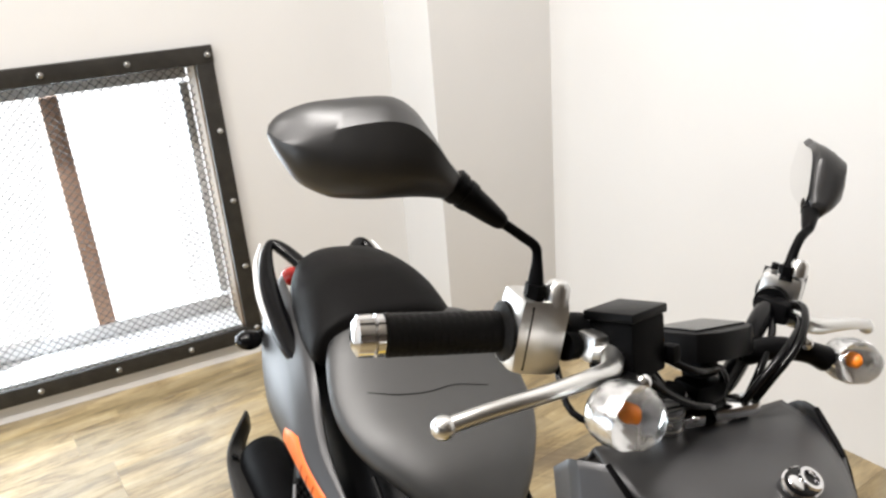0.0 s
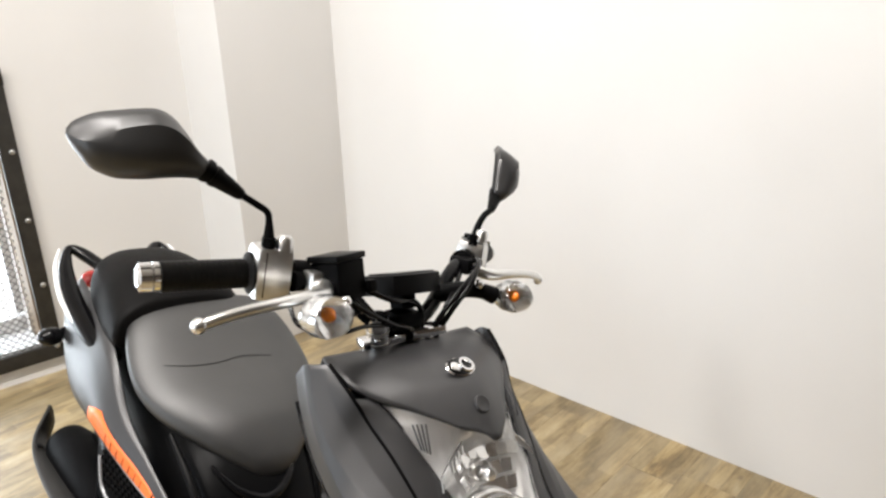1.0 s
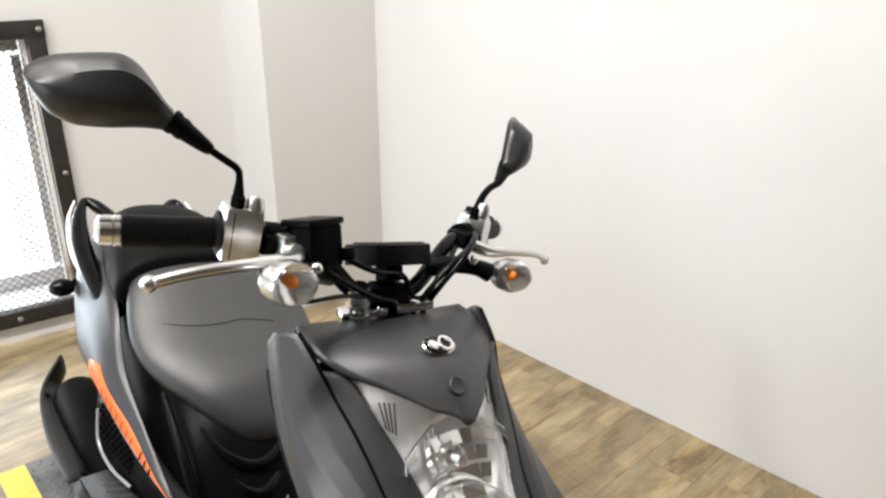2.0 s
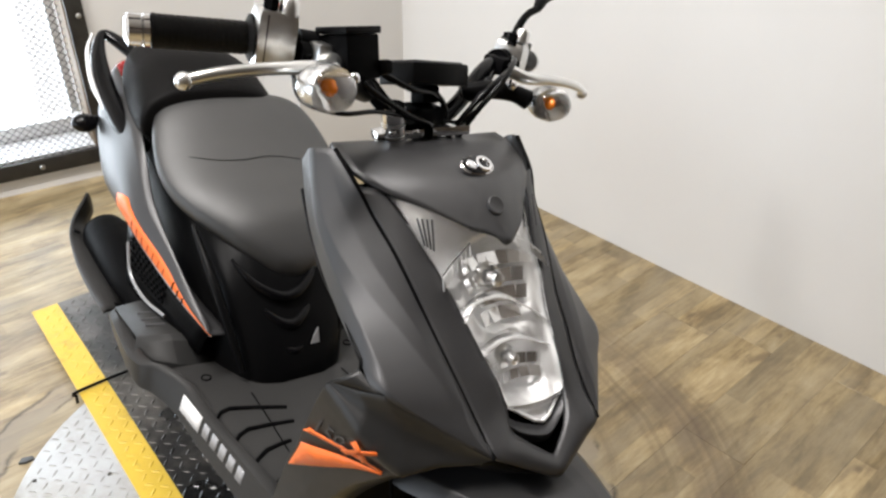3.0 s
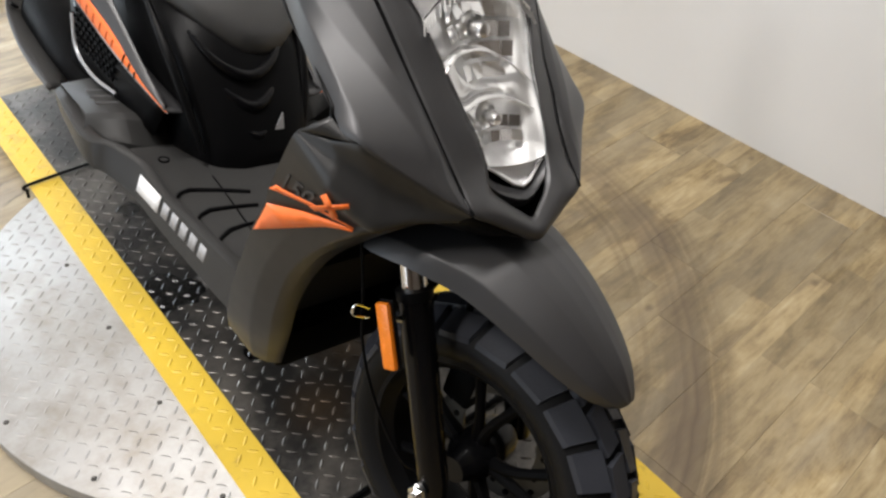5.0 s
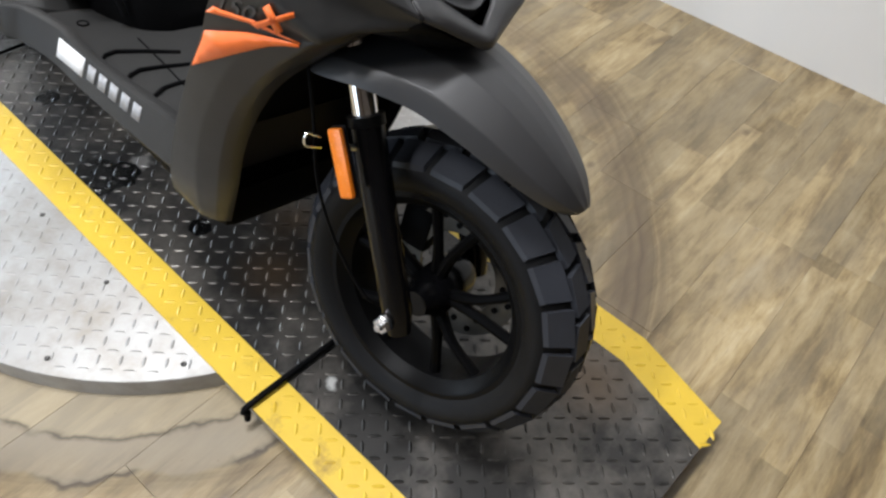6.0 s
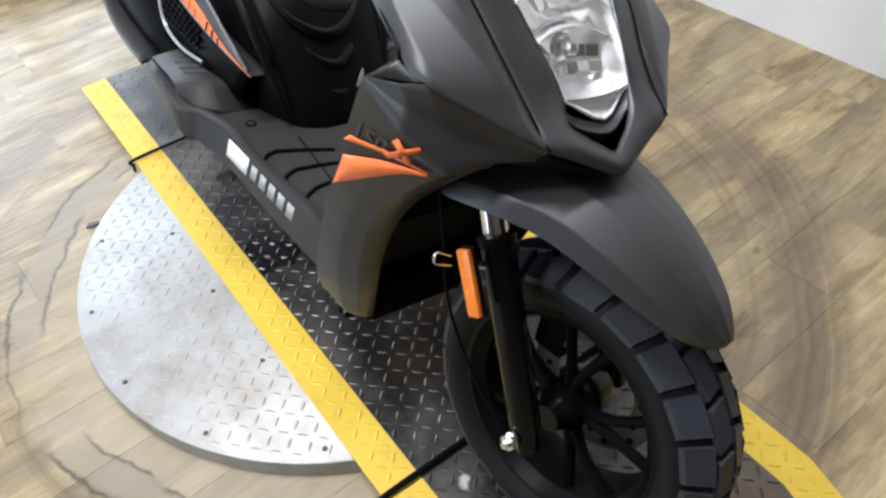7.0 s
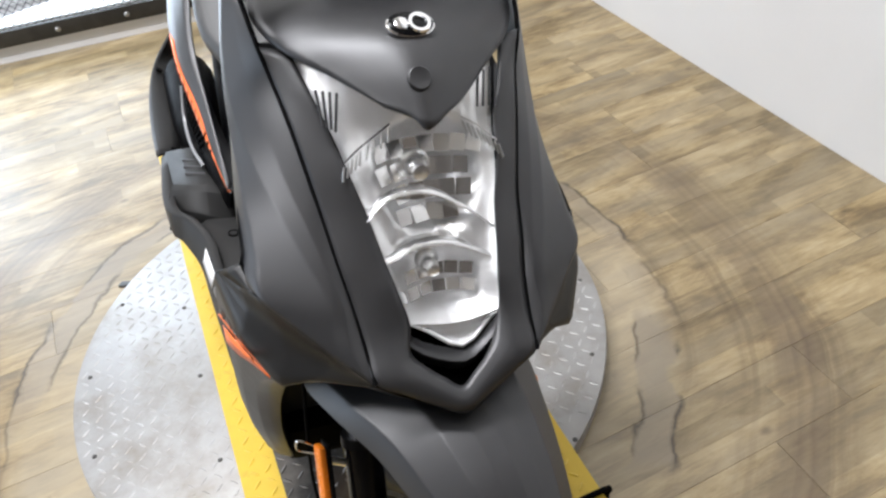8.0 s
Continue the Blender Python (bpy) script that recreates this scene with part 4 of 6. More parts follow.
# grey lip and dark grille under the lamp
VLIP = [[(-0.048, 0.085, 0.630), (-0.026, 0.077, 0.611), (0.012, 0.069, 0.601), (0.039, 0.077, 0.611), (0.060, 0.085, 0.630)],
        [(-0.050, 0.078, 0.626), (-0.027, 0.067, 0.606), (0.011, 0.058, 0.5955), (0.038, 0.067, 0.606), (0.062, 0.078, 0.626)],
        [(-0.049, 0.079, 0.619), (-0.027, 0.068, 0.597), (0.010, 0.059, 0.5865), (0.038, 0.068, 0.597), (0.060, 0.079, 0.619)]]
shell("lamp_lip", VLIP, M_GREY, nv=1, nu=3, thick=0.004, m=pose(XC, 0, 0))
bm = bmesh.new()
for k in range(9):
    x = -0.036 + 0.009 * k
    z = 0.594 + abs(x) * 0.35
    box(bm, x, 0.092, z - 0.012, 0.002, 0.03, 0.03)
for k in range(3):
    box(bm, 0, 0.088 + 0.004 * k, 0.577 + 0.007 * k, 0.07, 0.01, 0.0018)
part("chin_grille", bm, M_DEEP, SC, m=pose(XC, 0, 0))

# -- headlight
head = new("headlight")
head.parent = SC
tagged(head, "clear multi-reflector headlight with chrome bowls")


def lens_rows(inset=0.0, depth=0.0):
    rows = []
    mids = [(0.205, 0.806), (0.190, 0.79), (0.165, 0.762), (0.140, 0.735), (0.120, 0.706), (0.098, 0.675), (0.083, 0.650), (0.074, 0.630)]
    for i, ((x, y, z), (yc, zc)) in enumerate(zip(HL, mids)):
        w = XC - x - inset
        row = []
        for k in range(9):
            u = -1 + k / 4
            q = u * u
            row.append((XC + u * w + (0.022 * i / 7 * (u + 1) / 2), yc * (1 - q) + y * q + depth, zc * (1 - q) + z * q - depth * 0.35))
        rows.append(row)
    for w, y, z in ((0.033 - inset, 0.075, 0.617), (0.004, 0.067, 0.606)):
        rows.append([(XC + 0.012 + (-1 + k / 4) * w, y + 0.2 * w * (-1 + k / 4) ** 2 + depth, z + 0.13 * w * (-1 + k / 4) ** 2 - depth * 0.35) for k in range(9)])
    return rows


lens = part("lens", sheet(lens_rows(0.001), 3, 2), M_LENS, head, "clear lens", 60)
so = lens.modifiers.new("thick", "SOLIDIFY")
so.thickness = 0.002
lens.visible_shadow = False
# chrome reflector with two bowls and ribbed wings
base = refine(lens_rows(0.0, 0.0)[:-1], 5, 3)
rows = []
for j, r in enumerate(base):
    row = []
    foot = min(1.0, (len(base) - 1 - j) / 7, 0.15 + j / 10)
    for i, (x, y, z) in enumerate(r):
        u = abs(2 * i / (len(r) - 1) - 1)
        d = 0.0
        back = 0.003 + 0.024 * (1 - u ** 4) * foot
        for cx, cz, rr, dep in ((XC + 0.010, 0.735, 0.055, 0.045), (XC, 0.655, 0.048, 0.040)):
            q = ((x - cx) ** 2 + ((z - cz) * 1.15) ** 2) / rr ** 2
            if q < 1:
                d = max(d, dep * (1 - q))
        d *= (1 - u ** 4) * foot
        row.append((x * 0.985, y + back + d, z - 0.3 * (d + back)))
    rows.append(row)
bm = bmesh.new()
skin(bm, rows, closed=False)
part("reflector", bm, M_BOWL, head, "chrome reflector bowls", 60)
part("reflector_tip", sheet(lens_rows(0.0, 0.0030)[-3:], 2, 2), M_FROST, head, "frosted reflector foot", 60)
# bright shelves where the bowls meet, bulbs, and fluting on the wings
for arch in ([(-0.069, 0.149, 0.704), (-0.045, 0.159, 0.718), (-0.006, 0.160, 0.718), (0.031, 0.147, 0.702), (0.053, 0.136, 0.686)],
             [(-0.055, 0.124, 0.671), (-0.027, 0.130, 0.679), (0.009, 0.130, 0.678), (0.046, 0.120, 0.665)]):
    shelf = shell("bowl_shelf", [arch, [(x * 0.94, y + 0.012, z + 0.001) for x, y, z in arch]], M_REFLECT, head, 0.0012, 1, 5, 60)
    rod("bowl_rim", arch, [0.0005] + [0.0011] * (len(arch) - 2) + [0.0005], M_REFLECT, shelf, 8, 6)
for cx, cy, cz, r in ((-0.014, 0.174, 0.738, 0.0095), (-0.014, 0.123, 0.662, 0.0075)):
    bm = lathe(bmesh.new(), [(-0.012, 0.0), (-0.010, r * 0.8), (-0.004, r), (0.004, r), (0.012, r * 0.8), (0.02, 0.004)], 20, "Y", pose(cx, cy, cz, -12))
    part("bulb", bm, M_REFLECT, head)
    bm = lathe(bmesh.new(), [(-0.004, r * 1.25), (-0.002, r * 1.5), (0.004, r * 1.5), (0.006, r * 1.25)], 24, "Y", pose(cx, cy + 0.010, cz, -12), True)
    part("bulb_ring", bm, M_ALU, head)
rnd = random.Random(11)
bm = bmesh.new()
for i in range(7):
    for j in range(4):
        z = 0.698 + 0.017 * j
        x = XC + 0.010 + (i - 3) * 0.0155
        if abs(x - XC - 0.006) > 0.030 + 0.45 * (z - 0.690):
            continue
        box(bm, 0, 0, 0, 0.0150, 0.001, 0.0165, 0, pose(x, 0.150 + 0.744 * (z - 0.698) + 0.010 * (1 - ((i - 3) / 3.4) ** 2), z, -36 + rnd.uniform(-14, 14), 0, -(i - 3) * 9 + rnd.uniform(-10, 10)))
for i in range(5):
    for j in range(2):
        z = 0.640 + 0.013 * j
        box(bm, 0, 0, 0, 0.0130, 0.001, 0.0120, 0, pose(XC + 0.004 + (i - 2) * 0.0140, 0.109 + 0.744 * (z - 0.640) + 0.010 * (1 - ((i - 2) / 2.6) ** 2), z, -38 + rnd.uniform(-12, 12), 0, -(i - 2) * 12 + rnd.uniform(-8, 8)))
tagged(part("reflector_facet", bm, M_FACET, head, "small mirror facets"), kind="stuff")
for s in (-1, 1):
    for k in range(4):
        if s < 0:
            p0, p1 = (-0.097 + 0.0062 * k, 0.224 - 0.001 * k, 0.801 - 0.001 * k), (-0.095 + 0.0035 * k, 0.206 - 0.0015 * k, 0.776 - 0.002 * k)
        else:
            p0, p1 = (0.060 + 0.0065 * k, 0.225 + 0.0015 * k, 0.803 + 0.002 * k), (0.054 + 0.0065 * k, 0.206, 0.778)
        rod("position_lamp", [p0, p1], 0.0013, M_SILVERDARK, head, 6, 1)
    arc = [(-0.081, 0.184, 0.748), (-0.064, 0.191, 0.758), (-0.034, 0.202, 0.772)] if s < 0 else [(0.070, 0.186, 0.751), (0.054, 0.195, 0.763), (0.036, 0.202, 0.772)]
    rod("divider", arc, 0.0009, M_SILVERDARK if s < 0 else M_ALU, head, 6, 4)
    for k in range(9):
        u = k / 8
        q = Vector(arc[0]).lerp(Vector(arc[1]), 2 * u) if u < 0.5 else Vector(arc[1]).lerp(Vector(arc[2]), 2 * u - 1)
        rod("flute", [q + Vector((0.001 * s, -0.003, -0.003)), q + Vector((0.004 * s, -0.011, -0.013))], 0.0011, M_ALU, head, 6, 1)

edge = lens_rows(0.0, 0.001)[-3:]
rod("lens_rim", [edge[0][0], edge[1][0], edge[2][4], edge[1][8], edge[0][8]], [0.0010, 0.0022, 0.0024, 0.0022, 0.0010], M_FROST, head, 8, 3)

# emblem and round plug on the cover
bm = lathe(bmesh.new(), [(0, 0.0), (0.0, 0.0225), (0.003, 0.022), (0.0045, 0.019), (0.0045, 0.0)], 36, "Z", pose(XC + 0.006, 0.248, 0.8440, 28, 0, 0) @ Matrix.Diagonal((1, 0.62, 1, 1)))
em = part("emblem", bm, M_GLOSSBLACK, SC, "oval black and chrome emblem")
bm = blob(bmesh.new(), (-0.009, 0.0005, 0.0042), (0.0075, 0.0075, 0.0018))
part("emblem_patch", bm, M_CHROME, em, m=pose(XC + 0.006, 0.248, 0.8440, 28, 0, 0))
bm = lathe(bmesh.new(), [(0.004, 0.0065), (0.0065, 0.0075), (0.0065, 0.0105), (0.004, 0.0115)], 24, "Z", None, True)
part("emblem_ring", bm, M_CHROME, em, m=pose(XC + 0.014, 0.2475, 0.8440, 28, 0, 0))
bm = lathe(bmesh.new(), [(0, 0.0), (0.0, 0.0230), (0.003, 0.0235), (0.0042, 0.0215), (0.003, 0.0205), (0.003, 0.0)], 36, "Z", pose(XC + 0.006, 0.248, 0.8435, 28, 0, 0) @ Matrix.Diagonal((1, 0.62, 1, 1)))
part("emblem_rim", bm, M_CHROME, em)
bm = lathe(bmesh.new(), [(0.001, 0.0), (0.003, 0.010), (0.0022, 0.0112), (0.0, 0.0115)], 28, "Z", pose(XC, 0.199, 0.8165, 46, 0, 0))
part("round_plug", bm, M_GREY, SC)

# -- inside of the leg shield and the wheel arch
B = BACK[1:7] + [LOWER[k][-1] for k in range(0, 10)]
rows = [[p, (p[0] * 0.5, p[1] - 0.004, p[2]), (XC, p[1] - 0.006, p[2]), (2 * XC - p[0] * 0.5, p[1] - 0.004, p[2]), (2 * XC - p[0], p[1], p[2])] for p in B]
shell("leg_shield", rows, M_BLACK, nv=3, nu=3, label="black inner leg shield")
A = [LOWER[k][0] for k in range(4, 10)]
rows = [[p, (p[0] * 0.97, p[1] + 0.06, p[2] - 0.004), (p[0] * 0.80, p[1] + 0.15, p[2]), (XC, p[1] + 0.17, p[2] + 0.02), (2 * XC - p[0] * 0.80, p[1] + 0.15, p[2]), (2 * XC - p[0] * 0.97, p[1] + 0.06, p[2] - 0.004), (2 * XC - p[0], p[1], p[2])] for p in A]
part("belly_pan", boxed(0.25, 0.42, 0.07, 0.02, (XC, 0.50, 0.205)), M_DEEP, SC)
shell("wheel_arch", rows, M_DEEP, nv=3, nu=3, label="black wheel arch liner")

# -- floor board with ribs, skirts and passenger foot pods
loft("floor_board", [(0.33, 0.312, 0.22, 0.150), (0.36, 0.314, 0.235, 0.158), (0.48, 0.312, 0.245, 0.166), (0.62, 0.312, 0.250, 0.176), (0.70, 0.315, 0.26, 0.195), (0.74, 0.31, 0.27, 0.16)], M_RIB, nv=5, expo=9, sides=40, angle=30)
for s in (-1, 1):
    for line in (((0.165, 0.561), (0.138, 0.575), (0.053, 0.540)), ((0.162, 0.497), (0.133, 0.515), (0.059, 0.503)), ((0.165, 0.432), (0.128, 0.458), (0.085, 0.462)), ((0.160, 0.375), (0.128, 0.398), (0.085, 0.404))):
        bm = tube(bmesh.new(), [(s * x, y, 0.3125) for x, y in line], [0.0022, 0.0042, 0.0036], 8, 2)
        part("floor_rib", bm, M_DEEP, SC)
    rod("floor_seam", [(s * 0.088, 0.600, 0.3128), (s * 0.092, 0.530, 0.3128), (s * 0.099, 0.440, 0.3128)], 0.0012, M_DEEP, sides=6)
    for y, x in ((0.381, 0.152), (0.668, 0.140)):
        bm = lathe(bmesh.new(), [(0, 0.0095), (0.0025, 0.009), (0.0025, 0.0065), (-0.001, 0.006), (-0.001, 0)], 16, "Z", pose(s * x, y, 0.3125))
        part("floor_screw", bm, M_DEEP, SC)
    SK = [[(s * 0.146, 0.335, 0.326), (s * 0.164, 0.330, 0.320), (s * 0.176, 0.33, 0.262), (s * 0.16, 0.335, 0.240)],
          [(s * 0.158, 0.44, 0.322), (s * 0.171, 0.44, 0.316), (s * 0.184, 0.44, 0.262), (s * 0.168, 0.44, 0.240)],
          [(s * 0.169, 0.57, 0.319), (s * 0.181, 0.57, 0.313), (s * 0.193, 0.57, 0.266), (s * 0.176, 0.57, 0.245)],
          [(s * 0.174, 0.64, 0.328), (s * 0.186, 0.645, 0.320), (s * 0.199, 0.645, 0.274), (s * 0.18, 0.645, 0.255)],
          [(s * 0.196, 0.69, 0.338), (s * 0.212, 0.70, 0.329), (s * 0.218, 0.70, 0.284), (s * 0.19, 0.70, 0.265)],
          [(s * 0.222, 0.735, 0.340), (s * 0.240, 0.75, 0.330), (s * 0.236, 0.75, 0.286), (s * 0.20, 0.75, 0.268)],
          [(s * 0.215, 0.90, 0.343), (s * 0.232, 0.90, 0.333), (s * 0.226, 0.90, 0.295), (s * 0.19, 0.90, 0.280)]]
    shell("skirt", SK, M_RIB, nv=4, nu=1, label="black plastic floor skirt", angle=35)
    # foot pod
    P = [[(s * 0.100, 0.690, 0.262), (s * 0.17, 0.712, 0.264), (s * 0.226, 0.742, 0.270)],
         [(s * 0.100, 0.700, 0.305), (s * 0.17, 0.722, 0.317), (s * 0.236, 0.750, 0.329)],
         [(s * 0.103, 0.728, 0.342), (s * 0.17, 0.748, 0.348), (s * 0.226, 0.770, 0.346)],
         [(s * 0.105, 0.742, 0.348), (s * 0.17, 0.760, 0.353), (s * 0.221, 0.779, 0.350)],
         [(s * 0.12, 0.88, 0.358), (s * 0.18, 0.885, 0.355), (s * 0.224, 0.889, 0.348)],
         [(s * 0.12, 0.92, 0.30), (s * 0.18, 0.92, 0.30), (s * 0.222, 0.905, 0.30)]]
    shell("foot_pod", P, M_RIB, nv=1, nu=1, angle=7, label="dark grey passenger foot pod", thick=0.004)
    for k in range(3):
        bm = tube(bmesh.new(), [(s * 0.165, 0.795 + 0.022 * k, 0.355), (s * 0.198, 0.805 + 0.022 * k, 0.353)], 0.0022, 6, 1)
        part("pod_rib", bm, M_SILVERDARK, SC)

# -- body under the seat
BODY = [(0.604, 0.33, 0.22, 0.045), (0.622, 0.37, 0.22, 0.080), (0.655, 0.43, 0.22, 0.102), (0.71, 0.50, 0.23, 0.124), (0.80, 0.555, 0.24, 0.132), (0.95, 0.60, 0.30, 0.130), (1.10, 0.62, 0.40, 0.115), (1.22, 0.64, 0.5, 0.09)]
loft("underseat_body", BODY, M_BLACK, nv=5, expo=3.2, label="black moulded body under the seat", m=pose(0.012, 0, 0))
for k, (y, z) in enumerate(((0.652, 0.46), (0.632, 0.415), (0.614, 0.37))):
    w = 0.080 - 0.016 * k
    rod("body_fold", [(-w, y + 0.07, z + 0.045), (-w * 0.6, y + 0.028, z + 0.008), (0, y + 0.012, z - 0.012), (w * 0.6, y + 0.028, z + 0.008), (w, y + 0.07, z + 0.045)], [0.003, 0.008, 0.011, 0.008, 0.003], M_GLOSSBLACK)
for s in (-1, 1):
    rod("body_rib", [(s * 0.118, 0.80, 0.54), (s * 0.116, 0.71, 0.475), (s * 0.104, 0.66, 0.40), (s * 0.090, 0.632, 0.335)], [0.004, 0.008, 0.008, 0.005], M_BLACK)

# small pale triangle on the front of the body
bm = prism(bmesh.new(), [(-0.008, -0.012), (0.010, -0.012), (0.009, 0.016)], 0.0, 0.003, Matrix.Translation((0.038, 0.627, 0.378)) @ Matrix.Rotation(radians(75), 4, "X"))
part("body_triangle", bm, M_SILVER, SC, "small pale triangle on the body")

# -- seat
loft("rider_seat", [(0.684, 0.494, 0.474, 0.012), (0.693, 0.513, 0.470, 0.042), (0.720, 0.546, 0.482, 0.079), (0.75, 0.573, 0.498, 0.108), (0.80, 0.600, 0.516, 0.145), (0.85, 0.622, 0.534, 0.168), (0.90, 0.650, 0.556, 0.175), (0.95, 0.684, 0.586, 0.168), (0.99, 0.706, 0.618, 0.153), (1.012, 0.708, 0.64, 0.132), (1.02, 0.692, 0.655, 0.10)], M_SEAT, expo=2.5, nv=5, label="grey vinyl rider seat", sides=44, m=pose(0.031, 0, 0))


def on_seat(x, y):
    """The height of the rider seat's top above x, y."""
    zt, zb, w = 0.622 + (y - 0.85) * 0.56, 0.534 + (y - 0.85) * 0.44, 0.168 + (y - 0.85) * 0.14
    return (zt + zb) / 2 + (zt - zb) / 2 * (1 - abs((x - 0.031) / w) ** 2.5) ** 0.4


rod("seat_stitch", [(x, y, on_seat(x, y) + 0.0004) for x, y in ((-0.095, 0.885), (-0.05, 0.868), (0.0, 0.862), (0.05, 0.866), (0.11, 0.858))], 0.0006, M_BLACK, sides=6)
rings = []
for y, zt, zb, w, xm in catmull([(0.990, 0.712, 0.636, 0.128, -0.008), (0.994, 0.722, 0.634, 0.134, -0.008), (1.008, 0.732, 0.634, 0.138, -0.007), (1.05, 0.752, 0.637, 0.137, -0.006), (1.10, 0.766, 0.645, 0.132, -0.004), (1.18, 0.768, 0.66, 0.118, -0.002), (1.24, 0.757, 0.675, 0.095, 0.0), (1.275, 0.728, 0.685, 0.06, 0.002)], 5):
    half = [(0.0, 1.0), (0.22, 0.997), (0.42, 0.975), (0.60, 0.915), (0.74, 0.83), (0.85, 0.73), (0.93, 0.60), (0.975, 0.45), (1.0, 0.28), (0.98, 0.10), (0.90, 0.0), (0.5, 0.0)]
    ring = half + [(0.0, 0.0)] + [(-a, b) for a, b in half[:0:-1]]
    rings.append([(xm + w * a, y, zb + (zt - zb) * b) for a, b in ring])
bm = bmesh.new()
skin(bm, rings)
part("passenger_seat", bm, M_SEATSHADE, SC, "black vinyl passenger seat with shade in its colour", 40)

# -- rear side blades with orange decal
BL_U = [(-0.096, 1.30, 0.685), (-0.112, 1.20, 0.680), (-0.126, 1.08, 0.668), (-0.142, 0.98, 0.622), (-0.151, 0.90, 0.545), (-0.147, 0.82, 0.490), (-0.141, 0.74, 0.444), (-0.134, 0.67, 0.408)]
BL_L = [(-0.120, 1.32, 0.585), (-0.150, 1.24, 0.545), (-0.172, 1.13, 0.508), (-0.178, 1.04, 0.497), (-0.173, 0.94, 0.470), (-0.162, 0.84, 0.441), (-0.149, 0.75, 0.418), (-0.136, 0.66, 0.403)]
for s in (-1, 1):
    rows = [[u, mid(u, l, (-0.016 if k < 5 else -0.006, 0, 0.004)), l, tuple(Vector(l) + Vector((0.03, 0, -0.004)))] for k, (u, l) in enumerate(zip(BL_U, BL_L))]
    if s > 0:
        rows = mirror_rows(rows)
    shell("rear_side_panel", rows, M_GREY, nv=5, nu=3, angle=45, label="satin graphite rear side panel")
    # decal strip along the lower edge
    fine = refine(rows, 5, 4)
    strip = []
    for i in range(16, 36):
        w = (4.1 if i < 27 else 4.1 - 0.34 * (i - 27)) if i > 18 else 1.2 + 1.0 * (i - 15)
        r = fine[i]
        pts = []
        for k in range(5):
            c = 8.0 - 0.05 - w * k / 4
            q = Vector(r[int(c)]).lerp(Vector(r[min(int(c) + 1, len(r) - 1)]), c - int(c))
            pts.append(tuple(q + Vector((s * 0.0018, -0.0006, 0.0))))
        strip.append(pts)
    dec = shell("decal_stripe", strip, M_ORANGE, nv=1, thick=0.001, label="orange decal stripe")
    # unreadable marks on the stripe
    for k in range(10):
        i = 4 + k if k < 7 else 5 + k
        a = Vector(strip[i][1])
        b = Vector(strip[i][3 if k < 7 else 4])
        o = Vector((s * 0.0008, 0, 0))
        bm = tube(bmesh.new(), [a + o, a.lerp(b, 0.5) + o * 1.6, b + o], 0.0011 if k < 7 else 0.0020, 6, 1)
        part("decal_mark", bm, M_DARKORANGE if k < 7 else M_DEEP, dec)
    # black grid panel under the blade, edged with a light line
    G = [[(s * 0.168, 0.99, 0.485), (s * 0.176, 0.98, 0.350)], [(s * 0.160, 0.90, 0.455), (s * 0.172, 0.895, 0.352)], [(s * 0.148, 0.77, 0.420), (s * 0.160, 0.80, 0.352)], [(s * 0.130, 0.68, 0.404), (s * 0.138, 0.71, 0.335)]]
    gp = shell("grid_panel", G, M_BLACK, nv=3, nu=3, label="black honeycomb side panel")
    for i in range(11):
        for j in range(5):
            y, u = 0.79 + 0.014 * i + 0.007 * (j % 2), 0.22 + 0.13 * j
            z0 = 0.425 + 0.28 * (y - 0.77)
            part("grid_cell", boxed(0.003, 0.0095, 0.0065, 0, (s * (0.1615 + 0.012 * u + 0.09 * (y - 0.85)), y + 0.03, z0 - u * (z0 - 0.37))), M_DEEP, gp)
    rod("panel_edge", [(s * 0.177, 0.965, 0.440), (s * 0.181, 0.94, 0.385), (s * 0.178, 0.87, 0.368), (s * 0.166, 0.80, 0.368)], 0.003, M_SILVER, gp, 6, 4)
    # pale edging at the blade's foot
    rod("blade_edge", [(s * -(x - 0.002), y - 0.001, z - 0.001) for x, y, z in BL_L[4:]], [0.0006, 0.0016, 0.0020, 0.0014], M_SILVER, sides=6)
    # grab rail
    gx = 0.0 if s < 0 else -0.048
    gz = 0.0 if s < 0 else -0.006
    gr = rod("grab_rail", [(s * 0.128, 1.03, 0.600), (s * 0.142, 1.10, 0.625), (s * 0.148, 1.18, 0.662), (s * 0.144 + gx, 1.25, 0.712 + gz), (s * 0.124 + gx, 1.300, 0.749 + gz), (s * 0.100 + gx, 1.290, 0.742 + gz), (s * 0.070 + gx, 1.235, 0.718 + gz)], [0.016, 0.022, 0.021, 0.016, 0.009, 0.013, 0.014], M_GLOSSBLACK, label="black grab rail", sides=10)
    rod("rail_trim", [(s * 0.160, 1.115, 0.628), (s * 0.171, 1.19, 0.672), (s * 0.164 + gx, 1.255, 0.722 + gz), (s * 0.142 + gx, 1.300, 0.752 + gz)], [0.002, 0.005, 0.004, 0.002], M_WHITE, gr)
    for k in range(4):
        part("rail_rivet", blob(bmesh.new(), (s * 0.150, 1.105 + 0.025 * k, 0.641 + 0.012 * k), (0.003, 0.004, 0.004), None, 8, 6), M_WHITE, gr)
    # rear indicator on its stalk
    ind = part("rear_indicator", blob(bmesh.new(), (s * 0.178, 1.238, 0.584), (0.026, 0.022, 0.019)), M_GLOSSBLACK, SC, "smoked rear indicator")
    rod("stalk", [(s * 0.11, 1.26, 0.60), (s * 0.16, 1.242, 0.588)], 0.008, M_BLACK, ind, 8, 1)

part("tail_lamp", blob(bmesh.new(), (-0.060, 1.325, 0.672), (0.030, 0.028, 0.020)), M_RED, SC, "red tail lamp lens")

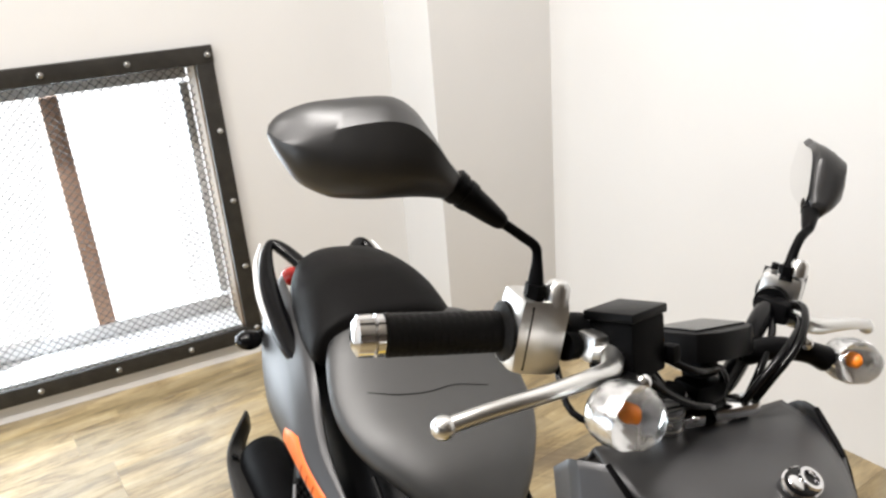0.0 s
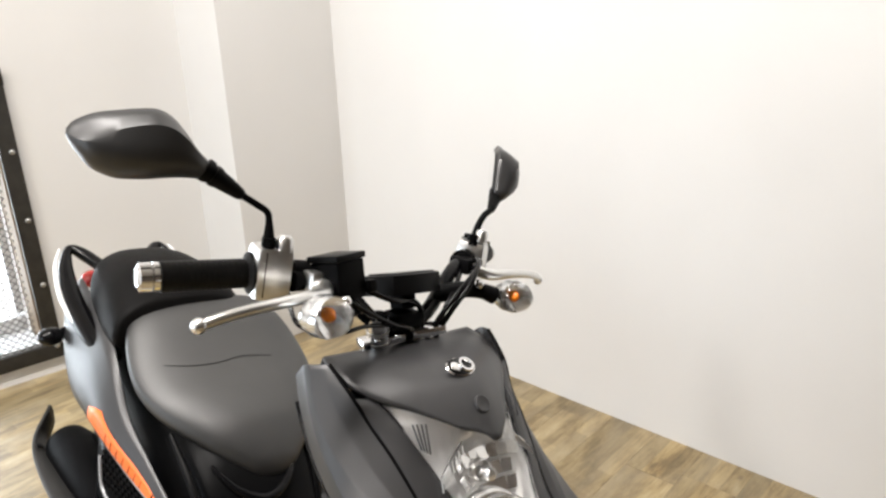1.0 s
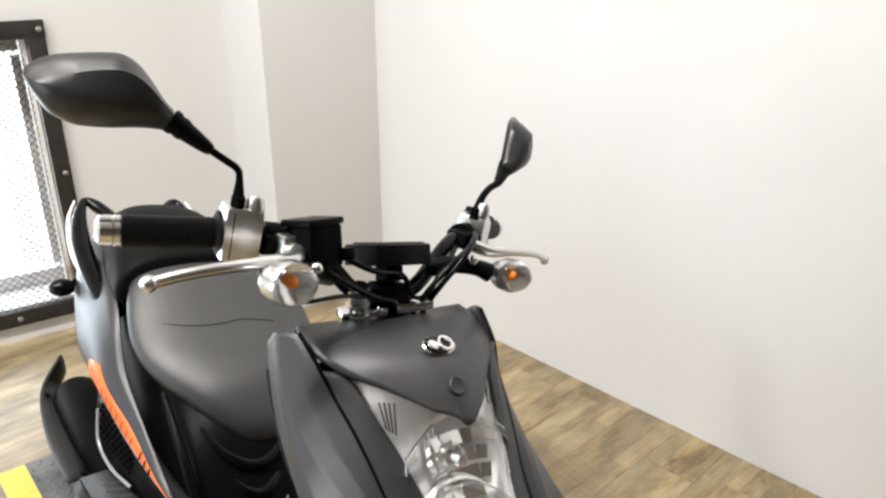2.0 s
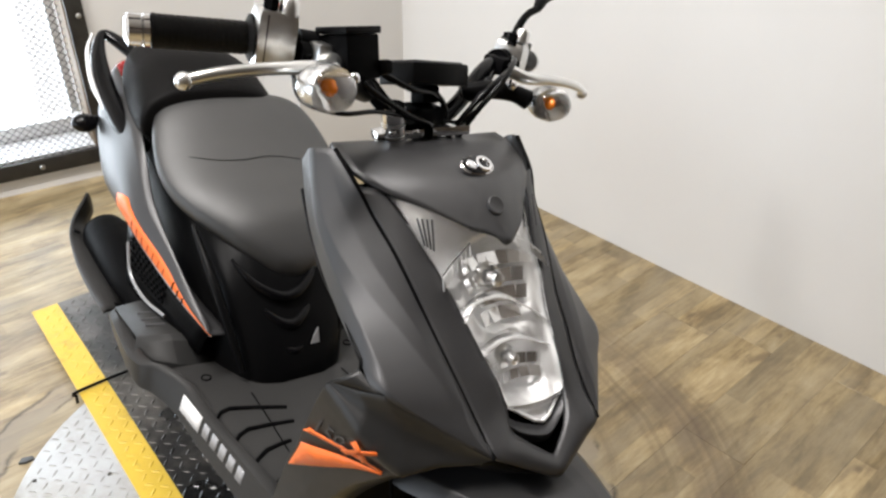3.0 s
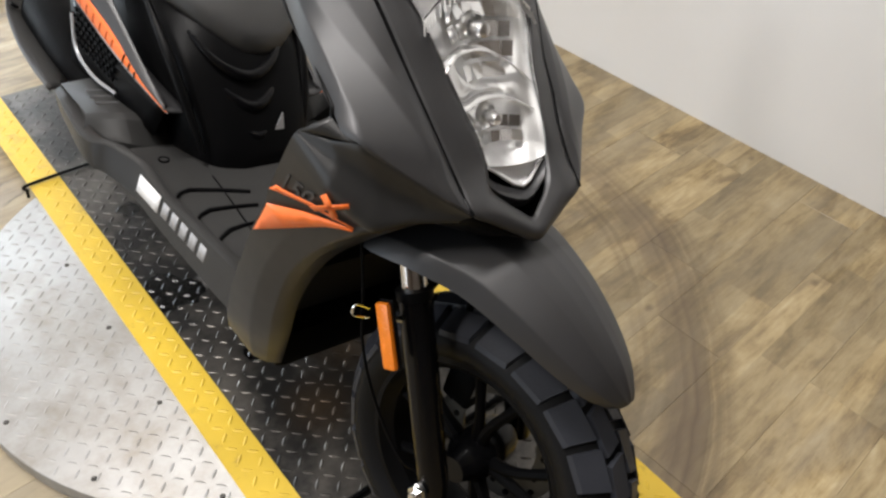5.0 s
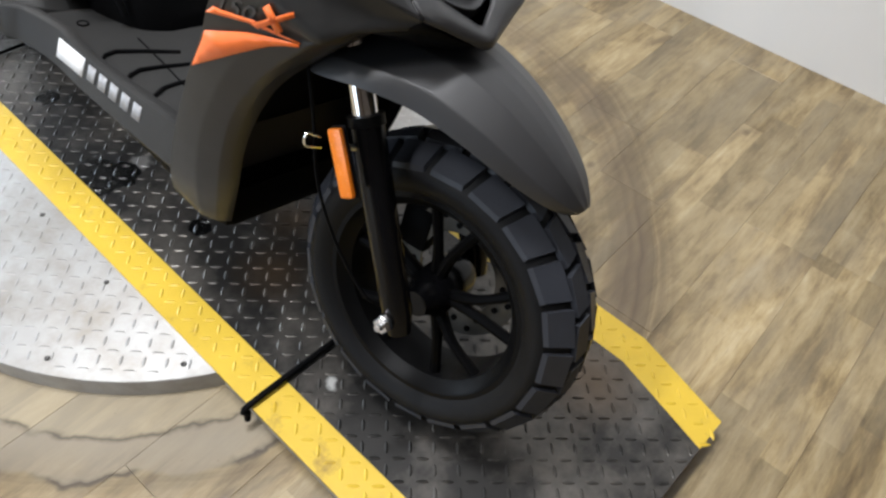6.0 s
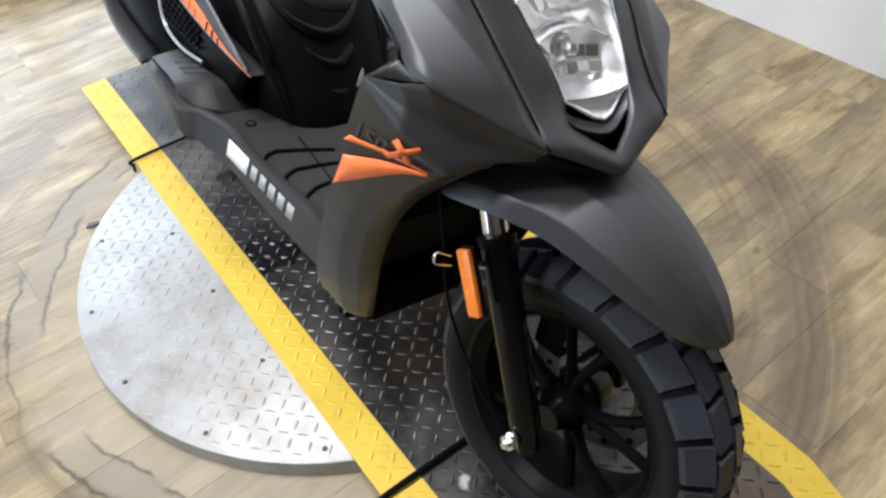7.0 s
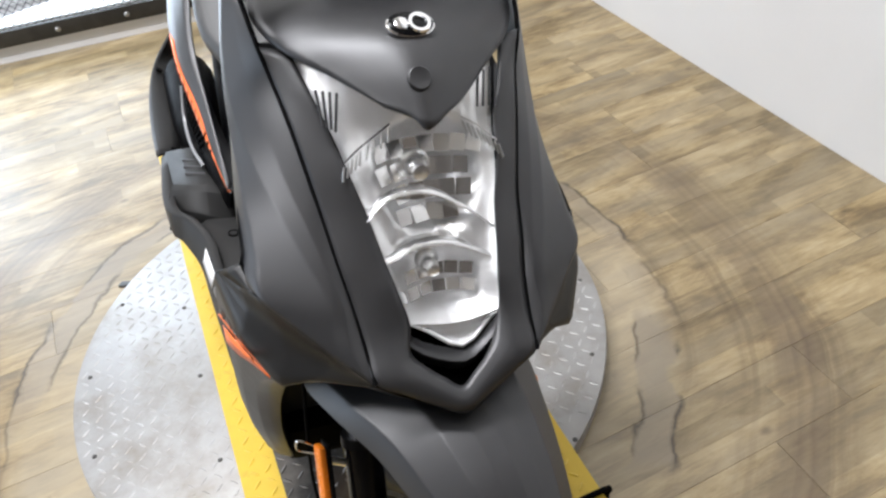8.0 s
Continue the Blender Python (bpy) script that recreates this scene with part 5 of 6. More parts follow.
# -- muffler with its heat shield, on the right
muf = part("muffler", lathe(bmesh.new(), [(-0.20, 0.0), (-0.20, 0.030), (-0.17, 0.044), (-0.10, 0.052), (0.08, 0.052), (0.11, 0.044), (0.112, 0.0)], 32, "Y", Matrix.Translation((-0.150, 1.115, 0.325)) @ Matrix.Rotation(radians(9), 4, "X")), M_DEEP, SC, "matt black muffler")
HS = [[(-0.168, 1.281, 0.411), (-0.160, 1.292, 0.392), (-0.150, 1.315, 0.352)],
      [(-0.216, 1.235, 0.356), (-0.202, 1.245, 0.352), (-0.174, 1.262, 0.330)],
      [(-0.236, 1.120, 0.337), (-0.220, 1.125, 0.338), (-0.182, 1.130, 0.322)],
      [(-0.241, 1.000, 0.329), (-0.225, 1.005, 0.332), (-0.190, 1.012, 0.318)],
      [(-0.240, 0.908, 0.332), (-0.226, 0.912, 0.332), (-0.200, 0.920, 0.316)]]
hs = shell("heat_shield", HS, M_RIB, muf, nv=5, nu=2, thick=0.006, angle=30, label="dark grey heat shield")
for y, z in ((1.214, 0.352), (0.935, 0.322)):
    part("bolt", lathe(bmesh.new(), [(0, 0.008), (0.004, 0.0075), (0.004, 0.004), (0.001, 0.004), (0.001, 0)], 14, "X", pose(-0.206, y, z + 0.004, 0, 60, 180)), M_DEEP, hs)


# -- wheels
def tread_rows(bm, R):
    """Chunky blocks: two shoulder rows and a staggered middle pair."""
    n = 21
    for k in range(n):
        for row, (x0, x1, shift, lift) in enumerate(((-0.058, -0.030, 0.0, 0.0), (-0.026, -0.002, 0.5, 0.0), (0.002, 0.026, 0.0, 0.0), (0.030, 0.058, 0.5, 0.0))):
            a0 = (k + shift + 0.06) / n * math.tau
            a1 = (k + shift + 0.90) / n * math.tau
            skew = 0.10 * (1 if row % 2 else -1)
            vs = []
            for h in (0.0, 1.0):
                for a, x, sk in ((a0, x0, 0), (a0, x1, skew), (a1, x1, skew), (a1, x0, 0)):
                    q = abs(x) / 0.06
                    r = R - 0.030 * q ** 2.4 - 0.0065 + 0.0070 * h
                    aa = a + sk * 0.35 + (0.0 if h == 0 else 0.006 * (1 if a == a0 else -1))
                    xx = x + (0 if h == 0 else 0.001 * (1 if x == x0 else -1))
                    vs.append(bm.verts.new((xx, -r * math.cos(aa), r * math.sin(aa))))
            for f in ((4, 5, 6, 7), (0, 1, 5, 4), (1, 2, 6, 5), (2, 3, 7, 6), (3, 0, 4, 7)):
                bm.faces.new([vs[i] for i in f])


def wheel(name, centre, m, R=0.218, disc=True):
    w = new(name)
    w.parent = SC
    w.matrix_basis = m @ Matrix.Translation(centre)
    tagged(w, "black alloy wheel with a chunky block tread tyre")
    prof = [(-0.044, 0.146), (-0.050, 0.150), (-0.057, 0.162), (-0.0605, 0.172), (-0.0590, 0.180), (-0.0550, R - 0.0330), (-0.045, R - 0.0230), (-0.034, R - 0.0145), (0, R - 0.0068)]
    prof += [(-x, r) for x, r in prof[-2::-1]]
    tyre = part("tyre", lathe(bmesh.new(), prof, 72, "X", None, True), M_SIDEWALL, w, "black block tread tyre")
    bm = bmesh.new()
    tread_rows(bm, R)
    tagged(part("tread", bm, M_TREADSHEEN, tyre, angle=20), kind="stuff")
    rp = [(-0.046, 0.152), (-0.050, 0.150), (-0.050, 0.143), (-0.044, 0.139), (-0.034, 0.128), (0.034, 0.128), (0.044, 0.139), (0.050, 0.143), (0.050, 0.150), (0.046, 0.152)]
    part("rim", lathe(bmesh.new(), rp, 72, "X", None, True), M_BLACK, w, "black alloy rim")
    part("hub", lathe(bmesh.new(), [(-0.062, 0.0), (-0.062, 0.018), (-0.045, 0.024), (-0.03, 0.034), (0.03, 0.034), (0.045, 0.028), (0.045, 0.0)], 32, "X"), M_GLOSSBLACK, w)
    for k in range(5):
        a = k / 5 * math.tau + 0.3
        bm = bmesh.new()
        for d in (-0.13, 0.13):
            pts = [(-0.018, 0.026, 0.0), (-0.024, 0.075, 0.0), (-0.020, 0.131, 0.0)]
            q = []
            for i, (x, r, _) in enumerate(pts):
                aa = a + d * (0.5 + 0.8 * i)
                q.append((x, -r * math.cos(aa), r * math.sin(aa)))
            tube(bm, q, [0.0105, 0.0072, 0.008], 8, 3)
        part("spoke", bm, M_DEEP, w)
    if disc:
        bm = lathe(bmesh.new(), [(0.040, 0.062), (0.040, 0.098), (0.044, 0.098), (0.044, 0.062)], 48, "X", None, True)
        dk = part("brake_disc", bm, M_DISC, w, "drilled steel brake disc")
        bm = bmesh.new()
        for k in range(24):
            a = k / 24 * math.tau
            r = 0.074 if k % 2 else 0.087
            lathe(bm, [(0.0375, 0.0), (0.0375, 0.0045), (0.0402, 0.0045)], 8, "X", Matrix.Translation((0, -r * math.cos(a), r * math.sin(a))))
        part("disc_holes", bm, M_DEEP, dk)
    return w


wheel("front_wheel", (0.010, 0.007, 0.2205), ST)
wheel("rear_wheel", (0, 1.16, 0.2185), Matrix(), disc=False)

# -- fork
for s in (-1, 1):
    leg = rod("fork_leg", [(s * 0.093, -0.004, 0.205), (s * 0.093, 0.008, 0.232), (s * 0.093, 0.118, 0.452)], [0.015, 0.0195, 0.0205], M_GLOSSBLACK, curve=1, sides=20, m=ST, label="black lower fork leg")
    d = Vector((0, 0.11, 0.22)).normalized()
    c = Vector((s * 0.093, 0.114, 0.444))
    rod("collar", [c, c + d * 0.012], 0.0222, M_BLACK, leg, 20, 1)
    rod("chrome_tube", [c + d * 0.01, c + d * 0.16], 0.0155, M_CHROME, leg, 20, 1, label="chrome fork tube")
    part("axle_nut", lathe(bmesh.new(), [(0, 0.0), (0, 0.0125), (s * 0.008, 0.0125), (s * 0.011, 0.010), (s * 0.011, 0.006), (s * 0.017, 0.005), (s * 0.017, 0)], 6, "X", pose(s * 0.1145, 0.008, 0.225)), M_CHROME, leg)
    # amber side reflector on a bracket
    top, bot = Vector((s * 0.138, 0.124, 0.447)), Vector((s * 0.140, 0.085, 0.378))
    ax = (bot - top).normalized()
    fr = Matrix.Translation((top + bot) / 2) @ Vector((0, 0, 1)).rotation_difference(-ax).to_matrix().to_4x4()
    bm = boxed(0.008, 0.019, 0.080, 0.0038)
    rf = part("side_reflector", bm, M_AMBER, SC, "amber side reflector", m=ST @ fr)
    part("reflector_plate", boxed(0.003, 0.021, 0.083, 0.001, (-s * 0.007, 0, 0)), M_BLACK, rf)
    rod("reflector_bracket", [(s * 0.128, 0.118, 0.425), (s * 0.110, 0.11, 0.42), (s * 0.095, 0.10, 0.415)], 0.004, M_ALU, sides=8, m=ST)
rod("hose_clip", [(-0.135, 0.142, 0.425), (-0.150, 0.150, 0.430), (-0.150, 0.150, 0.415), (-0.133, 0.140, 0.412)], 0.0014, M_CHROME, sides=6, m=ST)
rod("brake_hose", [(-0.135, 0.20, 0.56), (-0.140, 0.155, 0.45), (-0.135, 0.135, 0.37), (-0.125, 0.10, 0.30), (-0.115, 0.05, 0.245), (-0.10, 0.03, 0.23)], 0.0020, M_DEEP, sides=8, m=ST)
part("brake_caliper", boxed(0.03, 0.05, 0.07, 0.008, (0.062, 0.09, 0.25)), M_DEEP, SC, m=ST)

# -- front mudguard
FG = [(0.190, 0.520, 0.108, 0.496), (0.155, 0.543, 0.125, 0.497), (0.10, 0.556, 0.117, 0.504), (0.04, 0.555, 0.097, 0.502), (-0.02, 0.539, 0.080, 0.486), (-0.07, 0.514, 0.064, 0.468), (-0.110, 0.486, 0.045, 0.453), (-0.132, 0.463, 0.025, 0.445), (-0.140, 0.452, 0.012, 0.444)]
rows = []
for y, zt, w, ze in FG:
    half = [(-w, y + 0.008, ze), (-w * 0.90, y + 0.003, ze + 0.40 * (zt - ze)), (-w * 0.54, y, zt - 0.008 * min(1, w / 0.08)), (-w * 0.25, y, zt - 0.0020), (0, y, zt)]
    rows.append(half + [(-x, yy, z) for x, yy, z in half[-2::-1]])
creased(shell("front_mudguard", soften(rows, 0.06), M_GREY, nv=5, nu=1, thick=0.004, angle=60, label="satin graphite front mudguard", m=ST @ pose(-0.013, 0.004, -0.003)))

# -- handlebar and what sits on it
bar = rod("handlebar", [(-0.325, 0.462, 0.926), (-0.20, 0.413, 0.936), (-0.125, 0.388, 0.925), (-0.055, 0.372, 0.872), (0, 0.370, 0.862), (0.055, 0.372, 0.872), (0.125, 0.388, 0.925), (0.20, 0.413, 0.936), (0.325, 0.462, 0.926)], 0.011, M_GLOSSBLACK, sides=14, m=ST, label="bent black handlebar")
rod("stem", [(0.004, 0.345, 0.78), (0.004, 0.372, 0.862)], 0.015, M_DEEP, bar, 20, 1)
part("clamp", boxed(0.052, 0.030, 0.024, 0.005, (0.004, 0.372, 0.868)), M_DEEP, bar)
part("chrome_bracket", boxed(0.062, 0.026, 0.012, 0.004), M_CHROME, SC, "chrome stem bracket", m=pose(-0.034, 0.366, 0.847, 0, -8, -14))
part("chrome_bracket", boxed(0.056, 0.026, 0.014, 0.005), M_CHROME, SC, m=pose(0.036, 0.356, 0.853, 0, -4, -8))
rod("chrome_tube", [(-0.040, 0.362, 0.838), (-0.052, 0.358, 0.885)], 0.0145, M_CHROME, SC, 22, 1, label="upright chrome tube")
for k in range(3):
    q = Vector((-0.042, 0.3613, 0.846)).lerp(Vector((-0.050, 0.3587, 0.878)), k / 2)
    rod("tube_ring", [q, q + Vector((-0.0008, -0.0003, 0.0030))], 0.0154, M_ALU, SC, 22, 1)
for x in (-0.052, -0.018, 0.012, 0.055):
    part("bracket_bolt", blob(bmesh.new(), (x, 0.352, 0.853), (0.005, 0.005, 0.004)), M_CHROME, SC)
for s in (-1, 1):
    d = Vector((s * 0.13, 0.052, -0.011)).normalized() * 0.93
    p = Vector((s * 0.205, 0.415, 0.936))
    prof = [(0.016, 0.020), (0.020, 0.0245), (0.026, 0.0245), (0.030, 0.0165)]
    for k in range(14):
        prof += [(0.033 + 0.0065 * k, 0.0168), (0.0345 + 0.0065 * k, 0.0171), (0.0375 + 0.0065 * k, 0.0171), (0.039 + 0.0065 * k, 0.0168)]
    prof += [(0.126, 0.0175), (0.129, 0.0170)]
    bm = tube(bmesh.new(), [p + d * q for q, r in prof], [r for q, r in prof], 20, 1)
    part("grip", bm, M_GRIP, bar, "black ribbed rubber grip")
    bm = bmesh.new()
    tube(bm, [p + d * 0.129, p + d * 0.131, p + d * 0.137, p + d * 0.138, p + d * 0.140, p + d * 0.152, p + d * 0.156], [0.011, 0.0165, 0.0165, 0.014, 0.0165, 0.0160, 0.010], 20, 1)
    part("bar_end", bm, M_CHROME, bar, "chrome bar end weight")
    # switch housing
    fr = Matrix.Translation(p + Vector((s * 0.002, -0.003, 0.002))) @ Matrix.Rotation(s * radians(22), 4, "Z")
    sw = part("switch_housing", boxed(0.044, 0.046, 0.064 if s < 0 else 0.052, 0.010), M_ALU, bar, "polished metal switch housing")
    sw.matrix_basis = fr
    part("housing_seam", boxed(0.0012, 0.0468, 0.052, 0.0004, (s * 0.012, 0, 0)), M_DEEP, sw)
    part("switch_button", boxed(0.012, 0.008, 0.008, 0.002, (-s * 0.004, 0.012, 0.031)), M_ORANGE if s < 0 else M_BLACK, sw)
    part("mirror_boss", lathe(bmesh.new(), [(0, 0.0), (0, 0.011), (0.014, 0.010), (0.018, 0.007), (0.018, 0)], 16, "Z", pose(s * (-0.010), -0.012, 0.027)), M_ALU, sw)
    # lever
    lv = [(s * 0.150, 0.372, 0.930), (s * 0.175, 0.352, 0.924), (s * 0.215, 0.343, 0.925), (s * 0.265, 0.341, 0.922), (s * 0.308, 0.348, 0.914), (s * 0.336, 0.357, 0.904)]
    le = rod("brake_lever", lv, [0.010, 0.0090, 0.0072, 0.0064, 0.0060, 0.0060], M_ALU, bar, 12, 5, label="polished alloy brake lever")
    part("lever_ball", blob(bmesh.new(), lv[-1], (0.0085, 0.0085, 0.0085)), M_ALU, le)
    part("lever_pivot", boxed(0.040, 0.038, 0.024, 0.006, (s * 0.158, 0.388, 0.932)), M_DEEP if s > 0 else M_ALU, bar)
    part("bar_clamp", lathe(bmesh.new(), [(-0.010, 0.011), (-0.010, 0.018), (0.010, 0.018), (0.010, 0.011)], 20, "X", pose(s * 0.17, 0.402, 0.934, 0, 0, s * 20), True), M_DEEP, bar)
    # indicator
    ic = Vector((-0.214, 0.306, 0.915) if s < 0 else (0.181, 0.310, 0.901))
    it = rod("indicator_stalk", [(s * 0.085 - 0.01, 0.378, 0.893), (s * 0.12 - 0.015, 0.357, 0.905), (s * 0.150 - 0.02, 0.335, 0.910 + s * -0.003), (s * 0.168 - 0.02, 0.322, 0.909 + s * -0.007)], [0.013, 0.0125, 0.0115, 0.0135], M_BLACK, SC, m=ST, label="black stalk with clear indicator")
    part("chrome_screw", blob(bmesh.new(), (s * 0.138 - 0.018, 0.334, 0.918), (0.0075, 0.0075, 0.0075)), M_CHROME, it)
    fr = Matrix.Translation(ic) @ Matrix.Rotation(s * radians(-14), 4, "Z")
    bm = lathe(bmesh.new(), [(-0.030, 0.0), (-0.0285, 0.008), (-0.022, 0.0185), (-0.010, 0.0255), (0.004, 0.0265), (0.012, 0.0245), (0.016, 0.022)], 28, "Y", fr @ Matrix.Diagonal((1.18, 1, 0.90, 1)))
    il = part("indicator_lens", bm, M_FLUTED, it, "clear indicator lens", 60)
    il.visible_shadow = False
    bm = lathe(bmesh.new(), [(0.014, 0.0), (0.010, 0.004), (0.002, 0.017), (-0.004, 0.0235), (0.0, 0.0238), (0.018, 0.021), (0.024, 0.012), (0.026, 0.0)], 28, "Y", fr @ Matrix.Diagonal((1.18, 1, 0.90, 1)))
    part("indicator_bowl", bm, M_CUP, it, "chrome bowl", 60)
    part("indicator_bulb", blob(bmesh.new(), (0, -0.002, 0), (0.0045, 0.007, 0.0050), fr), M_AMBER, it, "amber bulb")
    # mirror
    if s < 0:
        st = [Vector(q) for q in ((-0.220, 0.402, 0.962), (-0.220, 0.405, 0.982), (-0.2198, 0.408, 0.9985), (-0.2228, 0.410, 1.0085), (-0.2360, 0.4155, 1.0165), (-0.2515, 0.422, 1.0250))]
        n1 = Vector((-0.2888, 0.442, 1.0487))
    else:
        h = Vector((0.190, 0.402, 0.957))
        st = [h + Vector(q) for q in ((0, 0, 0), (0.006, 0.003, 0.016), (0.020, 0.008, 0.034), (0.040, 0.014, 0.046), (0.053, 0.017, 0.050), (0.066, 0.020, 0.054))]
        n1 = st[-1] + Vector((0.044, 0.022, 0.028))
    thin = 0.0040 if s < 0 else 0.0054
    mi = rod("mirror", st, [0.0075, 0.0062, thin, thin, thin, thin], M_DEEP, SC, 12, 5, m=ST, label="black teardrop rear mirror on a bent stem")
    part("lock_nut", lathe(bmesh.new(), [(0, 0.006), (0, 0.0085), (0.010, 0.0085), (0.010, 0.006)], 6, "Z", Matrix.Translation(st[0] + Vector((0, 0.002, 0.008))), True), M_DEEP, mi)
    n0, nd = st[-1], n1 - st[-1]
    rod("neck", [n0 - nd * 0.06, n0 + nd * 0.04, n0 + nd * 0.5, n0 + nd], [0.0045, 0.0070, 0.0100, 0.0122], M_BLACK, mi, 14, 3)
    for k in range(2):
        q = n0 + nd * (0.62 + 0.22 * k)
        rod("neck_ring", [q, q + nd * 0.14], [0.0116 + 0.0012 * k, 0.0122 + 0.0012 * k], M_BLACK, mi, 14, 1)
    # shell: stations from the neck to the outer point (distance, low edge, belly, crease, high edge, depth)
    ux = (Vector((-0.86, 0.46, 0.04)) if s < 0 else Vector((0.74, 0.58, 0.32))).normalized()
    uy = (Vector((0.44, 0.90, 0.0)) if s < 0 else Vector((-0.56, 0.83, 0.0))).normalized()
    uz = ux.cross(uy) if s > 0 else uy.cross(ux)
    o = n0 + nd * 0.95 if s < 0 else n0 + nd * 0.52 + Vector((0, 0, 0.004))
    stn = [(0.0, -0.0105, 0.002, 0.009, 0.0115, 0.011), (0.010, -0.0110, 0.006, 0.017, 0.0195, 0.019), (0.025, -0.0125, 0.0075, 0.030, 0.0360, 0.026),
           (0.040, -0.0155, 0.0070, 0.0385, 0.0490, 0.030), (0.056, -0.0192, 0.0064, 0.0400, 0.0545, 0.032), (0.075, -0.0220, 0.0070, 0.0352, 0.0512, 0.032),
           (0.090, -0.0225, 0.0080, 0.0290, 0.0470, 0.030), (0.110, -0.0165, 0.0100, 0.0190, 0.0408, 0.025), (0.123, -0.0050, 0.0118, 0.0150, 0.0340, 0.018),
           (0.1315, 0.0050, 0.0130, 0.0150, 0.0275, 0.010), (0.1365, 0.0130, 0.0155, 0.0165, 0.0200, 0.003)]
    if s > 0:   # a rounder outer end
        stn[-4:] = [(0.108, -0.0185, 0.009, 0.0195, 0.0440, 0.026), (0.121, -0.0120, 0.010, 0.017, 0.0390, 0.021), (0.130, -0.0040, 0.011, 0.016, 0.0330, 0.014), (0.1355, 0.0060, 0.013, 0.016, 0.0250, 0.005)]
    ka, kz = (1.0, 1.0) if s < 0 else (1.05, 1.14)
    stn = [(d_ * ka, *(z_ * kz for z_ in zs), dep * (1 if s < 0 else 1.3)) for d_, *zs, dep in stn]
    rings, face = [], []
    for dd, lo, be, cr, hi, dep in catmull(stn, 4):
        ring = [(0.0, hi), (-0.22, hi - 0.10 * (hi - cr)), (-0.50, hi - 0.42 * (hi - cr)), (-0.86, cr), (-0.97, cr + 0.55 * (be - cr)), (-1.0, be),
                (-0.93, be + 0.30 * (lo - be)), (-0.74, be + 0.62 * (lo - be)), (-0.42, be + 0.88 * (lo - be)), (0.0, lo), (0.16, lo + 0.12 * (hi - lo)), (0.16, hi - 0.12 * (hi - lo))]
        rings.append([o + ux * dd + uy * dep * c + uz * z for c, z in ring])
        face.append([o + ux * dd + uy * 0.0072 + uz * (lo + 0.09 * (hi - lo)), o + ux * dd + uy * 0.0072 + uz * (hi - 0.09 * (hi - lo))])
    bm = bmesh.new()
    skin(bm, rings)
    part("shell", bm, M_SHELL, mi, "black plastic mirror shell", 24 if s < 0 else 50)
    bm = bmesh.new()
    skin(bm, face[4:-5], closed=False)
    part("mirror_glass", bm, M_MIRROR, mi, "mirror glass")

# brake fluid reservoir, meter, cables
rs = part("reservoir", boxed(0.052, 0.042, 0.048, 0.003, (0, 0, 0)), M_DEEP, SC, "square black brake fluid reservoir", m=ST @ pose(-0.134, 0.370, 0.933, -14, 0, 6) @ Matrix.Rotation(radians(-4), 4, "Y"))
part("reservoir_lid", boxed(0.056, 0.046, 0.008, 0.002, (0, 0, 0.0282)), M_BLACK, rs)
part("reservoir_lug", boxed(0.014, 0.014, 0.016, 0.004, (0.032, -0.022, -0.012)), M_DEEP, rs)
part("master_cylinder", lathe(bmesh.new(), [(-0.03, 0.0), (-0.03, 0.012), (0.028, 0.012), (0.028, 0)], 18, "X", pose(-0.160, 0.390, 0.930)), M_DEEP, SC, m=ST)
bm = prism(bmesh.new(), [(-0.056, 0.0), (-0.050, -0.024), (-0.025, -0.034), (0.025, -0.034), (0.050, -0.024), (0.056, 0.0), (0.050, 0.034), (-0.050, 0.034)], -0.013, 0.014, None, 0.004)
mt = part("meter", bm, M_BLACK, SC, "flat black instrument meter", m=ST @ pose(0.008, 0.382, 0.915, -16))
part("meter_glass", prism(bmesh.new(), [(-0.042, -0.020), (0.042, -0.020), (0.042, 0.026), (-0.042, 0.026)], 0.0142, 0.016), M_GLOSSBLACK, mt)
part("meter_bracket", boxed(0.030, 0.024, 0.022, 0.004, (0, 0.004, -0.024)), M_DEEP, mt)
CABLES = [[(-0.15, 0.365, 0.925), (-0.11, 0.345, 0.900), (-0.05, 0.345, 0.875), (0.020, 0.36, 0.850), (0.045, 0.39, 0.80)],
          [(-0.19, 0.395, 0.915), (-0.20, 0.360, 0.888), (-0.165, 0.335, 0.880), (-0.10, 0.340, 0.880), (0.0, 0.362, 0.856), (0.035, 0.39, 0.80)],
          [(0.17, 0.395, 0.925), (0.13, 0.350, 0.935), (0.08, 0.335, 0.915), (0.045, 0.340, 0.875), (0.03, 0.352, 0.83), (0.02, 0.36, 0.79)],
          [(0.18, 0.40, 0.930), (0.14, 0.355, 0.948), (0.095, 0.330, 0.925), (0.06, 0.335, 0.88), (0.045, 0.350, 0.83), (0.03, 0.36, 0.79)],
          [(0.15, 0.39, 0.93), (0.11, 0.365, 0.915), (0.07, 0.350, 0.885), (0.055, 0.35, 0.85), (0.045, 0.355, 0.80)],
          [(-0.09, 0.372, 0.92), (-0.05, 0.352, 0.905), (0.01, 0.36, 0.895), (0.04, 0.365, 0.86), (0.045, 0.39, 0.80)]]
for k, c in enumerate(CABLES):
    rod("cable", c, 0.0040 if k != 1 else 0.0028, M_GLOSSBLACK, sides=8, m=ST)

# -- side stand on the left
sd = rod("side_stand", [(0.10, 0.62, 0.24), (0.16, 0.60, 0.15), (0.225, 0.585, 0.052)], 0.010, M_DEEP, curve=3, label="black side stand")
part("stand_foot", boxed(0.05, 0.035, 0.008, 0.002, (0.232, 0.585, 0.0485)), M_DEEP, sd)


